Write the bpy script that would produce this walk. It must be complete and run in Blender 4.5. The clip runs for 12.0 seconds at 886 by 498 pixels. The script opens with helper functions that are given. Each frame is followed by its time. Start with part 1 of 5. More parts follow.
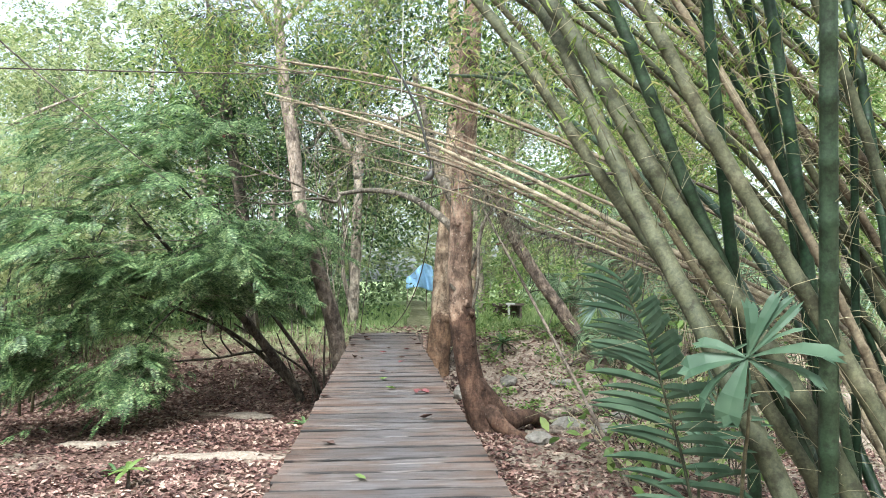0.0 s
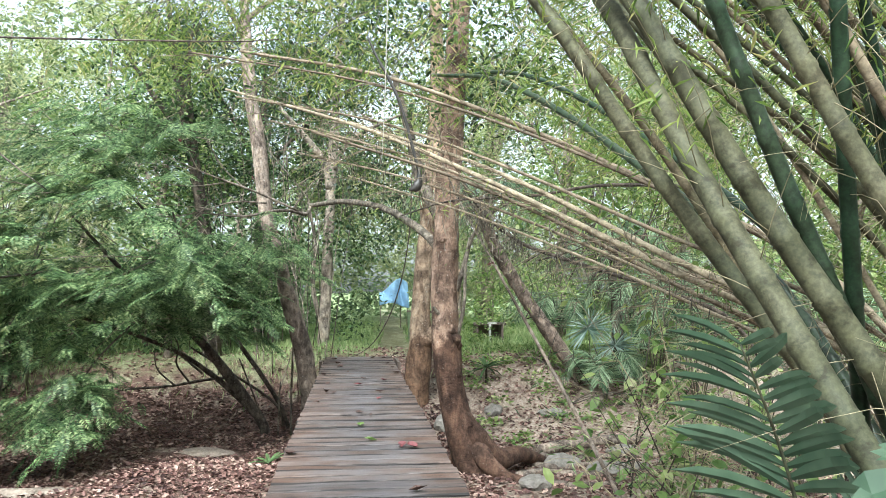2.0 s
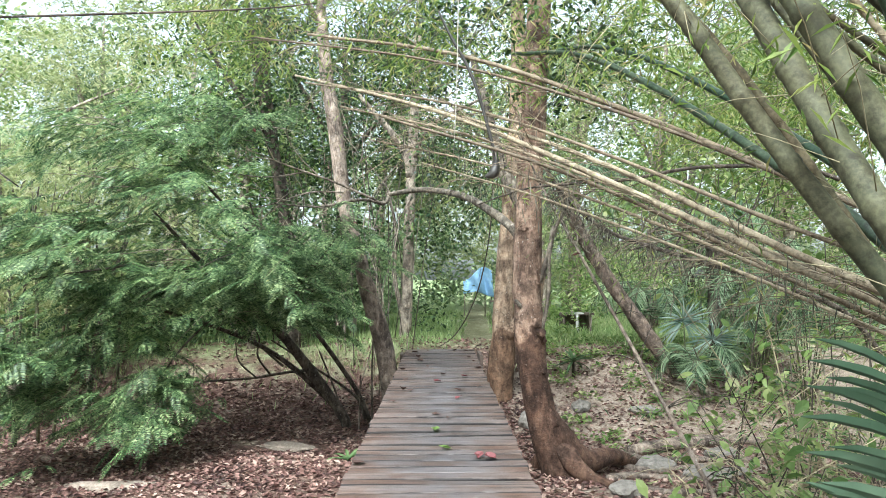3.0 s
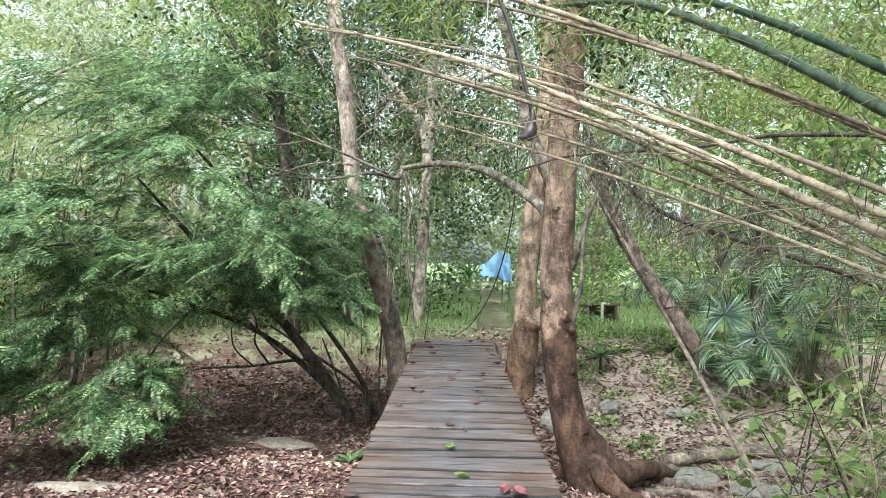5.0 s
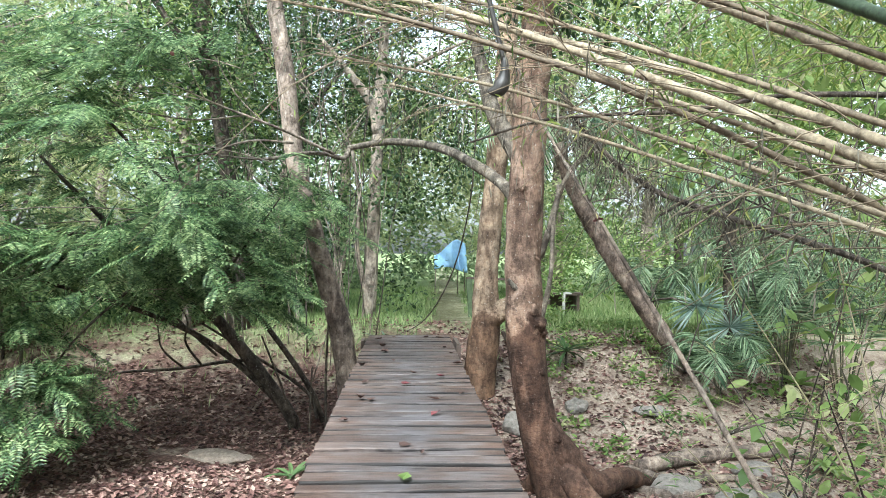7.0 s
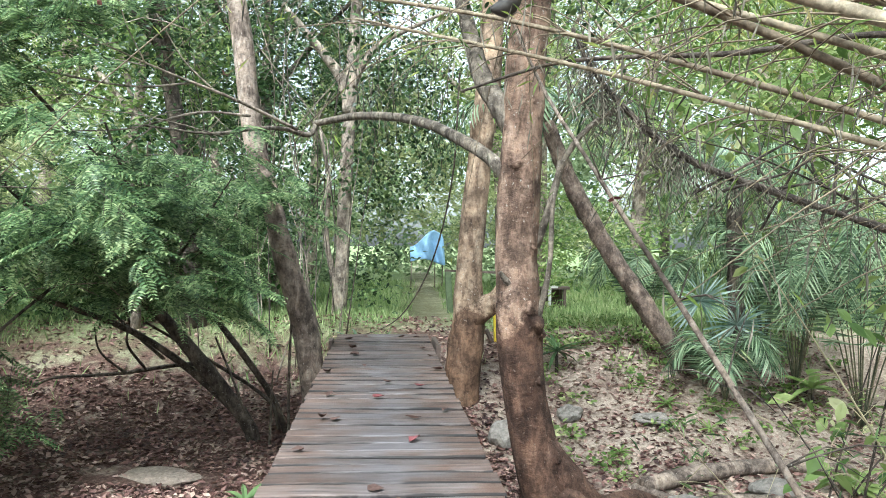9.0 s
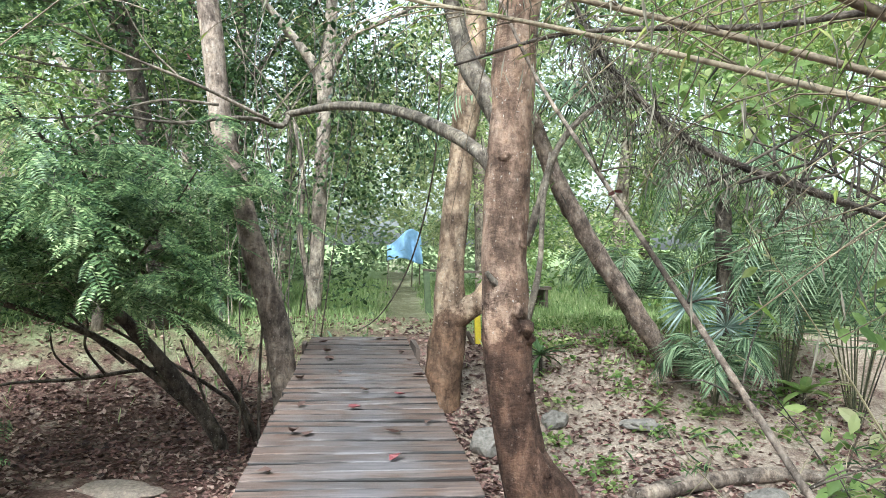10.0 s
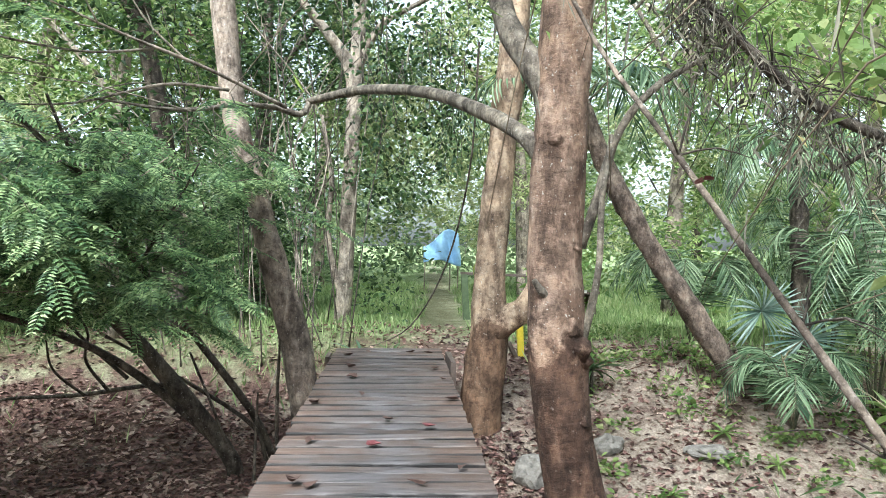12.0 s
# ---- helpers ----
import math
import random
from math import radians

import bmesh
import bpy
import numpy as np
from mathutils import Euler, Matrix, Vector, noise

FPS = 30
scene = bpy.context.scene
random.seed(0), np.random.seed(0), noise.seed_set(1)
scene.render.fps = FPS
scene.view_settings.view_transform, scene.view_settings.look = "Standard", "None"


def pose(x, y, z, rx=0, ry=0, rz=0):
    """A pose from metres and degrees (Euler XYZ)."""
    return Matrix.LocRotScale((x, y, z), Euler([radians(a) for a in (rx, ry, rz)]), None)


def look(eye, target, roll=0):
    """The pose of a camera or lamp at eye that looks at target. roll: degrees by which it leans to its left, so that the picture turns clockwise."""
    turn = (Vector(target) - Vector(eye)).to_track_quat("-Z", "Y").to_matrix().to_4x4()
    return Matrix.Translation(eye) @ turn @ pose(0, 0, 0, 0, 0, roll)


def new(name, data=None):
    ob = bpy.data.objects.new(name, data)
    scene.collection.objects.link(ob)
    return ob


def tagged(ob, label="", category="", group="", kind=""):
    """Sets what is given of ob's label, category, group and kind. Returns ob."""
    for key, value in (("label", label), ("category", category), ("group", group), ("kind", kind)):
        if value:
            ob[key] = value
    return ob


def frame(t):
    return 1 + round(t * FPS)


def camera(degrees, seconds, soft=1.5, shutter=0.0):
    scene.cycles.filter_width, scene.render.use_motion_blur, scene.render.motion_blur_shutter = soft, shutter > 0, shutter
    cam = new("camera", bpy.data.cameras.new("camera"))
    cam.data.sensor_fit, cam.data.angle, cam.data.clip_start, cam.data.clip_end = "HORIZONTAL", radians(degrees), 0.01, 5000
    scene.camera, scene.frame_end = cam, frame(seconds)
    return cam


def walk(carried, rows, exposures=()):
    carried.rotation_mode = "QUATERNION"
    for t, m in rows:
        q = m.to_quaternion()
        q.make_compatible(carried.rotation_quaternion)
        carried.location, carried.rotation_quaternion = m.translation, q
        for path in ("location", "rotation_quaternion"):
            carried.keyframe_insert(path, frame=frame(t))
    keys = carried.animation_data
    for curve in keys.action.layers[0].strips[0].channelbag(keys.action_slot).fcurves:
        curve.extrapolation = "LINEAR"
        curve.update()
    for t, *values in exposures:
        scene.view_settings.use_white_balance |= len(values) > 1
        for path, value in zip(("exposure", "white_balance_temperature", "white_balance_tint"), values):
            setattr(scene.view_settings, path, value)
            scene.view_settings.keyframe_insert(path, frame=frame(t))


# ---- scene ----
cam = camera(60.0, 12.0, 0.8)
PATH = [
    (0, (-0.026, 0.114, 1.308), (0.128, 2.106, 1.389), -0.2),
    (0.5, (-0.109, 0.513, 1.346), (0.117, 2.498, 1.436), 0.2),
    (1, (-0.083, 0.869, 1.369), (0.193, 2.846, 1.489), -0.3),
    (1.5, (-0.084, 1.180, 1.356), (0.186, 3.157, 1.491), 0.0),
    (2, (-0.114, 1.596, 1.491), (0.116, 3.580, 1.602), 0.0),
    (2.5, (-0.050, 1.937, 1.571), (0.083, 3.930, 1.672), -0.3),
    (3, (0.027, 2.237, 1.583), (0.033, 4.236, 1.659), -0.3),
    (3.2, (0.026, 2.371, 1.584), (-0.004, 4.369, 1.659), 0.0),
    (4.8, (-0.014, 3.595, 1.585), (-0.057, 5.595, 1.620), 1.1),
    (5, (-0.016, 3.729, 1.586), (-0.049, 5.728, 1.619), 1.1),
    (5.5, (-0.022, 4.022, 1.595), (-0.022, 6.022, 1.625), 0.6),
    (6, (-0.053, 4.323, 1.607), (-0.039, 6.323, 1.630), 0.8),
    (6.5, (-0.060, 4.687, 1.610), (-0.030, 6.687, 1.614), 1.0),
    (7, (-0.025, 5.019, 1.557), (0.065, 7.017, 1.566), 0.6),
    (7.2, (-0.019, 5.156, 1.543), (0.091, 7.153, 1.552), 0.6),
    (8.8, (-0.004, 6.343, 1.505), (0.150, 8.337, 1.499), 0.7),
    (9, (-0.004, 6.478, 1.505), (0.151, 8.472, 1.496), 0.7),
    (9.5, (-0.008, 6.783, 1.503), (0.167, 8.775, 1.489), 0.7),
    (10, (-0.023, 7.061, 1.489), (0.195, 9.049, 1.479), 0.9),
    (10.5, (0.011, 7.342, 1.497), (0.223, 9.331, 1.477), 0.5),
    (11, (0.028, 7.645, 1.482), (0.194, 9.638, 1.462), 0.8),
    (11.5, (0.091, 8.007, 1.490), (0.243, 10.001, 1.462), 0.7),
    (12, (0.128, 8.301, 1.505), (0.243, 10.298, 1.495), 0.8),
]
walk(cam, [(t, look(eye, target, roll)) for t, eye, target, roll in PATH], [(0.0, 1.82, 5880, 0), (5.0, 1.85, 5760, 0), (12.0, 1.98, 5720, 0)])

# ---- light ----
world = bpy.data.worlds.new("sky")
scene.world = world
world.use_nodes = True
wn, wl = world.node_tree.nodes, world.node_tree.links
SUN_EL, SUN_AZ = 50.0, 200.0
sky = wn.new("ShaderNodeTexSky")
sky.sky_type = "NISHITA"
sky.sun_disc = False
sky.sun_elevation, sky.sun_rotation = radians(SUN_EL), radians(SUN_AZ)
sky.dust_density, sky.air_density, sky.ozone_density = 4.0, 1.0, 1.0
pale = wn.new("ShaderNodeHueSaturation")
pale.inputs["Saturation"].default_value = 0.35
wl.new(sky.outputs[0], pale.inputs["Color"])
wl.new(pale.outputs[0], wn["Background"].inputs[0])
wn["Background"].inputs[1].default_value = 0.14
sun = new("sun", bpy.data.lights.new("sun", "SUN"))
sun.data.energy, sun.data.angle, sun.data.color = 2.4, radians(20), (1.0, 0.98, 0.95)
sun.matrix_world = look((30 * math.sin(radians(SUN_AZ)), 30 * math.cos(radians(SUN_AZ)), 30 * math.tan(radians(SUN_EL))), (0, 0, 0))

# ---- materials ----


def nodes_of(name):
    m = bpy.data.materials.new(name)
    m.use_nodes = True
    return m, m.node_tree.nodes, m.node_tree.links, m.node_tree.nodes["Principled BSDF"]


def ramp(n, stops):
    r = n.new("ShaderNodeValToRGB")
    e = r.color_ramp.elements
    while len(e) < len(stops):
        e.new(0.5)
    for k, (at, c) in zip(e, stops):
        k.position, k.color = at, (*c, 1)
    return r


def noise_node(n, links, scale, detail=4.0, coords=None, rough=0.6):
    t = n.new("ShaderNodeTexNoise")
    t.inputs["Scale"].default_value, t.inputs["Detail"].default_value = scale, detail
    t.inputs["Roughness"].default_value = rough
    if coords is not None:
        links.new(coords, t.inputs["Vector"])
    return t


def mix(n, links, kind, fac, a, b):
    x = n.new("ShaderNodeMix")
    x.data_type, x.blend_type = "RGBA", kind
    if isinstance(fac, float):
        x.inputs[0].default_value = fac
    else:
        links.new(fac, x.inputs[0])
    for s, v in ((6, a), (7, b)):
        if isinstance(v, tuple):
            x.inputs[s].default_value = (*v, 1)
        else:
            links.new(v, x.inputs[s])
    return x.outputs[2]


def bump(n, links, p, height, strength, distance):
    b = n.new("ShaderNodeBump")
    b.inputs["Strength"].default_value, b.inputs["Distance"].default_value = strength, distance
    links.new(height, b.inputs["Height"])
    links.new(b.outputs[0], p.inputs["Normal"])


def leaf_mat(name, stops, rough=0.5, through_light=0.35, patch=1.2):
    """Foliage: each leaf its own shade, patches of older and younger growth, light shining through."""
    m, n, l, p = nodes_of(name)
    g = n.new("ShaderNodeNewGeometry")
    tc = n.new("ShaderNodeTexCoord")
    r = ramp(n, stops)
    big = noise_node(n, l, patch, 2.0, tc.outputs["Object"])
    add = n.new("ShaderNodeMath")
    add.operation = "MULTIPLY_ADD"
    l.new(g.outputs["Random Per Island"], add.inputs[0])
    add.inputs[1].default_value = 0.85
    shift = n.new("ShaderNodeMath")
    shift.operation = "MULTIPLY_ADD"
    l.new(big.outputs[0], shift.inputs[0])
    shift.inputs[1].default_value, shift.inputs[2].default_value = 1.2, -0.5
    l.new(shift.outputs[0], add.inputs[2])
    l.new(add.outputs[0], r.inputs[0])
    l.new(r.outputs[0], p.inputs["Base Color"])
    p.inputs["Roughness"].default_value = rough
    p.inputs["Specular IOR Level"].default_value = 0.35
    t = n.new("ShaderNodeBsdfTranslucent")
    l.new(r.outputs[0], t.inputs[0])
    mx = n.new("ShaderNodeMixShader")
    mx.inputs[0].default_value = through_light
    l.new(p.outputs[0], mx.inputs[1])
    l.new(t.outputs[0], mx.inputs[2])
    l.new(mx.outputs[0], n["Material Output"].inputs[0])
    return m


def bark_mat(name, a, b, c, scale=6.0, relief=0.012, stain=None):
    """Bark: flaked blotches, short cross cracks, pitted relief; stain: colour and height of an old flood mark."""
    m, n, l, p = nodes_of(name)
    tc = n.new("ShaderNodeTexCoord")
    mp, mq = n.new("ShaderNodeMapping"), n.new("ShaderNodeMapping")
    mp.inputs["Scale"].default_value = (1, 1, 0.5)
    mq.inputs["Scale"].default_value = (1, 1, 1.5)
    l.new(tc.outputs["Object"], mp.inputs[0])
    l.new(tc.outputs["Object"], mq.inputs[0])
    flake = noise_node(n, l, scale * 1.6, 9.0, mp.outputs[0], 0.72)
    blot = noise_node(n, l, scale * 0.5, 6.0, tc.outputs["Object"], 0.7)
    crack = noise_node(n, l, scale * 3.0, 5.0, mq.outputs[0], 0.6)
    grain = noise_node(n, l, scale * 16, 5.0, tc.outputs["Object"], 0.7)
    r1 = ramp(n, [(0.33, a), (0.5, b), (0.7, c)])
    l.new(flake.outputs[0], r1.inputs[0])
    r2 = ramp(n, [(0.38, (0.45, 0.44, 0.43)), (0.5, (0.95, 0.95, 0.95)), (0.62, (1.4, 1.38, 1.32))])
    l.new(blot.outputs[0], r2.inputs[0])
    r3 = ramp(n, [(0.36, (0.35, 0.33, 0.32)), (0.45, (1, 1, 1))])
    l.new(crack.outputs[0], r3.inputs[0])
    col = mix(n, l, "MULTIPLY", 1.0, r1.outputs[0], r2.outputs[0])
    col = mix(n, l, "MULTIPLY", 0.55, col, r3.outputs[0])
    mw = n.new("ShaderNodeMapping")
    mw.inputs["Scale"].default_value = (1, 1, 0.35)
    l.new(tc.outputs["Object"], mw.inputs[0])
    damp = noise_node(n, l, scale * 0.9, 7.0, mw.outputs[0], 0.75)
    rd = ramp(n, [(0.4, (0.42, 0.38, 0.36)), (0.5, (1, 1, 1)), (0.66, (1.18, 1.16, 1.12))])
    l.new(damp.outputs[0], rd.inputs[0])
    col = mix(n, l, "MULTIPLY", 0.8, col, rd.outputs[0])
    spot = noise_node(n, l, scale * 5.5, 3.0, tc.outputs["Object"], 0.5)
    rs = ramp(n, [(0.66, (0, 0, 0)), (0.72, (1, 1, 1))])
    l.new(spot.outputs[0], rs.inputs[0])
    lich = n.new("ShaderNodeMath")
    lich.operation = "MULTIPLY"
    l.new(rs.outputs[0], lich.inputs[0])
    lich.inputs[1].default_value = 0.55
    col = mix(n, l, "MIX", lich.outputs[0], col, (0.5, 0.47, 0.42))
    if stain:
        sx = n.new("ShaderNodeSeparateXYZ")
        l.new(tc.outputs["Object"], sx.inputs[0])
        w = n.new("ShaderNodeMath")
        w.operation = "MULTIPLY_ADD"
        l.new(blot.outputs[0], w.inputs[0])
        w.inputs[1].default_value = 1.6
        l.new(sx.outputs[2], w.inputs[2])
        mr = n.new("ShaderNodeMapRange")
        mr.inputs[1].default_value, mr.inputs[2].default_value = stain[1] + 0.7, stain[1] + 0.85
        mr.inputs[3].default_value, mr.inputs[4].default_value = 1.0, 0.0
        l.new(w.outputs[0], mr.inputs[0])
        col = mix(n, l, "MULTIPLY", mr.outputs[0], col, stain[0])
    l.new(col, p.inputs["Base Color"])
    p.inputs["Roughness"].default_value = 0.85
    p.inputs["Specular IOR Level"].default_value = 0.25
    h = mix(n, l, "ADD", 0.4, crack.outputs[0], grain.outputs[0])
    h = mix(n, l, "ADD", 0.6, h, flake.outputs[0])
    bump(n, l, p, h, 1.0, relief)
    return m


def culm_mat(name, stops, rough=0.38):
    m, n, l, p = nodes_of(name)
    tc = n.new("ShaderNodeTexCoord")
    oi = n.new("ShaderNodeObjectInfo")
    a = noise_node(n, l, 2.0, 5.0, tc.outputs["Object"])
    f = noise_node(n, l, 45.0, 5.0, tc.outputs["Object"])
    s = n.new("ShaderNodeMath")
    s.operation = "MULTIPLY_ADD"
    l.new(oi.outputs["Random"], s.inputs[0])
    s.inputs[1].default_value = 0.55
    s2 = n.new("ShaderNodeMath")
    s2.operation = "MULTIPLY_ADD"
    l.new(a.outputs[0], s2.inputs[0])
    s2.inputs[1].default_value, s2.inputs[2].default_value = 0.9, -0.22
    l.new(s2.outputs[0], s.inputs[2])
    r = ramp(n, stops)
    l.new(s.outputs[0], r.inputs[0])
    rf = ramp(n, [(0.4, (0.75, 0.75, 0.72)), (0.62, (1.15, 1.15, 1.1))])
    l.new(f.outputs[0], rf.inputs[0])
    blot = noise_node(n, l, 9.0, 5.0, tc.outputs["Object"], 0.7)
    rm = ramp(n, [(0.38, (0.5, 0.47, 0.43)), (0.52, (1.0, 1.0, 1.0)), (0.7, (1.12, 1.1, 1.02))])
    l.new(blot.outputs[0], rm.inputs[0])
    tone = mix(n, l, "MULTIPLY", 1.0, r.outputs[0], rm.outputs[0])
    l.new(mix(n, l, "MULTIPLY", 1.0, tone, rf.outputs[0]), p.inputs["Base Color"])
    p.inputs["Roughness"].default_value = rough
    p.inputs["Specular IOR Level"].default_value = 0.3
    bump(n, l, p, f.outputs[0], 0.3, 0.003)
    return m


def plain_mat(name, color, rough=0.6, spread=0.3, scale=12.0, metal=0.0, relief=0.004):
    m, n, l, p = nodes_of(name)
    tc = n.new("ShaderNodeTexCoord")
    a = noise_node(n, l, scale, 6.0, tc.outputs["Object"], 0.7)
    lo = tuple(v * (1 - spread) for v in color)
    hi = tuple(min(1, v * (1 + spread)) for v in color)
    r = ramp(n, [(0.3, lo), (0.7, hi)])
    l.new(a.outputs[0], r.inputs[0])
    l.new(r.outputs[0], p.inputs["Base Color"])
    p.inputs["Roughness"].default_value, p.inputs["Metallic"].default_value = rough, metal
    bump(n, l, p, a.outputs[0], 0.6, relief)
    return m


def plank_mat():
    """Weathered grey-brown deck boards with grain along the board."""
    m, n, l, p = nodes_of("weathered_board")
    tc, oi = n.new("ShaderNodeTexCoord"), n.new("ShaderNodeObjectInfo")
    mp = n.new("ShaderNodeMapping")
    mp.inputs["Scale"].default_value = (0.09, 1, 1)
    l.new(tc.outputs["Object"], mp.inputs[0])
    off = n.new("ShaderNodeVectorMath")
    off.operation = "ADD"
    cmb = n.new("ShaderNodeCombineXYZ")
    mul = n.new("ShaderNodeMath")
    mul.operation = "MULTIPLY"
    l.new(oi.outputs["Random"], mul.inputs[0])
    mul.inputs[1].default_value = 40.0
    for k in range(3):
        l.new(mul.outputs[0], cmb.inputs[k])
    l.new(mp.outputs[0], off.inputs[0])
    l.new(cmb.outputs[0], off.inputs[1])
    grain = noise_node(n, l, 26.0, 8.0, off.outputs[0], 0.66)
    off2 = n.new("ShaderNodeVectorMath")
    off2.operation = "ADD"
    l.new(tc.outputs["Object"], off2.inputs[0])
    l.new(cmb.outputs[0], off2.inputs[1])
    blot = noise_node(n, l, 2.3, 5.0, off2.outputs[0], 0.6)
    r = ramp(n, [(0.28, (0.037, 0.029, 0.026)), (0.5, (0.08, 0.066, 0.06)), (0.75, (0.136, 0.116, 0.107))])
    l.new(grain.outputs[0], r.inputs[0])
    rb = ramp(n, [(0.36, (0.8, 0.62, 0.52)), (0.48, (1.0, 0.93, 0.9)), (0.6, (1.15, 1.16, 1.2))])
    l.new(blot.outputs[0], rb.inputs[0])
    ro = ramp(n, [(0.0, (0.72, 0.7, 0.7)), (0.5, (1.0, 0.97, 0.96)), (1.0, (1.22, 1.17, 1.12))])
    l.new(oi.outputs["Random"], ro.inputs[0])
    c = mix(n, l, "MULTIPLY", 1.0, r.outputs[0], rb.outputs[0])
    c = mix(n, l, "MULTIPLY", 1.0, c, ro.outputs[0])
    sg = n.new("ShaderNodeSeparateXYZ")
    l.new(tc.outputs["Generated"], sg.inputs[0])
    fold = n.new("ShaderNodeMath")
    fold.operation = "PINGPONG"
    l.new(sg.outputs[1], fold.inputs[0])
    fold.inputs[1].default_value = 0.5
    ragged = n.new("ShaderNodeMath")
    ragged.operation = "MULTIPLY_ADD"
    l.new(blot.outputs[0], ragged.inputs[0])
    ragged.inputs[1].default_value = 0.34
    l.new(fold.outputs[0], ragged.inputs[2])
    # shade of the gaps painted along the board edges, ragged like worn wood
    gap_shade = ramp(n, [(0.225, (0.09, 0.072, 0.068)), (0.27, (1, 1, 1))])
    l.new(ragged.outputs[0], gap_shade.inputs[0])
    c = mix(n, l, "MULTIPLY", 1.0, c, gap_shade.outputs[0])
    # boards are walked grey in the middle and stay brown towards their ends
    mid_way = n.new("ShaderNodeMath")
    mid_way.operation = "PINGPONG"
    l.new(sg.outputs[0], mid_way.inputs[0])
    mid_way.inputs[1].default_value = 0.5
    worn = n.new("ShaderNodeMath")
    worn.operation = "MULTIPLY_ADD"
    l.new(blot.outputs[0], worn.inputs[0])
    worn.inputs[1].default_value = 0.7
    l.new(mid_way.outputs[0], worn.inputs[2])
    tread = ramp(n, [(0.42, (1.05, 0.91, 0.82)), (0.62, (0.98, 0.98, 1.0)), (0.85, (0.92, 0.98, 1.08))])
    l.new(worn.outputs[0], tread.inputs[0])
    c = mix(n, l, "MULTIPLY", 1.0, c, tread.outputs[0])
    split = ramp(n, [(0.34, (0.2, 0.17, 0.16)), (0.385, (1, 1, 1))])
    l.new(grain.outputs[0], split.inputs[0])
    l.new(mix(n, l, "MULTIPLY", 1.0, c, split.outputs[0]), p.inputs["Base Color"])
    p.inputs["Roughness"].default_value = 0.72
    bump(n, l, p, grain.outputs[0], 1.0, 0.01)
    return m


def ground_mat():
    """Sandy soil, brown rotting litter in patches, green sward on the far bank."""
    m, n, l, p = nodes_of("forest_soil")
    tc = n.new("ShaderNodeTexCoord")
    sx = n.new("ShaderNodeSeparateXYZ")
    l.new(tc.outputs["Object"], sx.inputs[0])
    big = noise_node(n, l, 0.35, 4.0, tc.outputs["Object"])
    mid = noise_node(n, l, 2.2, 6.0, tc.outputs["Object"], 0.7)
    fine = noise_node(n, l, 24.0, 6.0, tc.outputs["Object"], 0.75)
    soil = ramp(n, [(0.3, (0.15, 0.112, 0.087)), (0.5, (0.285, 0.228, 0.18)), (0.72, (0.43, 0.362, 0.298))])
    l.new(fine.outputs[0], soil.inputs[0])
    litter = ramp(n, [(0.3, (0.04, 0.025, 0.02)), (0.5, (0.1, 0.06, 0.048)), (0.72, (0.22, 0.14, 0.11))])
    l.new(fine.outputs[0], litter.inputs[0])
    lm = ramp(n, [(0.46, (0, 0, 0)), (0.66, (1, 1, 1))])
    bank = n.new("ShaderNodeMapRange")
    bank.inputs[1].default_value, bank.inputs[2].default_value = 0.5, 3.5
    bank.inputs[3].default_value, bank.inputs[4].default_value = -0.02, 0.13
    l.new(sx.outputs[0], bank.inputs[0])
    sandy = n.new("ShaderNodeMath")
    l.new(mid.outputs[0], sandy.inputs[0])
    l.new(bank.outputs[0], sandy.inputs[1])
    l.new(sandy.outputs[0], lm.inputs[0])
    c = mix(n, l, "MIX", lm.outputs[0], litter.outputs[0], soil.outputs[0])
    green = ramp(n, [(0.3, (0.09, 0.115, 0.05)), (0.55, (0.2, 0.25, 0.11)), (0.75, (0.33, 0.35, 0.19))])
    l.new(fine.outputs[0], green.inputs[0])
    a = n.new("ShaderNodeMath")
    a.operation = "MULTIPLY_ADD"
    l.new(mid.outputs[0], a.inputs[0])
    a.inputs[1].default_value = 5.0
    l.new(sx.outputs[1], a.inputs[2])
    gm = n.new("ShaderNodeMapRange")
    gm.inputs[1].default_value, gm.inputs[2].default_value = 23.0, 25.4
    l.new(a.outputs[0], gm.inputs[0])
    off = n.new("ShaderNodeMath")
    off.operation = "MULTIPLY_ADD"
    l.new(sx.outputs[1], off.inputs[0])
    off.inputs[1].default_value, off.inputs[2].default_value = -0.045, 0.05
    dx = n.new("ShaderNodeMath")
    l.new(sx.outputs[0], dx.inputs[0])
    l.new(off.outputs[0], dx.inputs[1])
    wide = n.new("ShaderNodeMath")
    wide.operation = "ABSOLUTE"
    l.new(dx.outputs[0], wide.inputs[0])
    rag = n.new("ShaderNodeMath")
    rag.operation = "MULTIPLY_ADD"
    l.new(mid.outputs[0], rag.inputs[0])
    rag.inputs[1].default_value = -1.2
    l.new(wide.outputs[0], rag.inputs[2])
    pm = n.new("ShaderNodeMapRange")
    pm.inputs[1].default_value, pm.inputs[2].default_value = -0.3, 0.4
    pm.inputs[3].default_value = 0.4
    l.new(rag.outputs[0], pm.inputs[0])
    sward = n.new("ShaderNodeMath")
    sward.operation = "MULTIPLY"
    l.new(gm.outputs[0], sward.inputs[0])
    l.new(pm.outputs[0], sward.inputs[1])
    l.new(mix(n, l, "MIX", sward.outputs[0], c, green.outputs[0]), p.inputs["Base Color"])
    p.inputs["Roughness"].default_value = 0.95
    p.inputs["Specular IOR Level"].default_value = 0.15
    bump(n, l, p, fine.outputs[0], 0.9, 0.03)
    return m


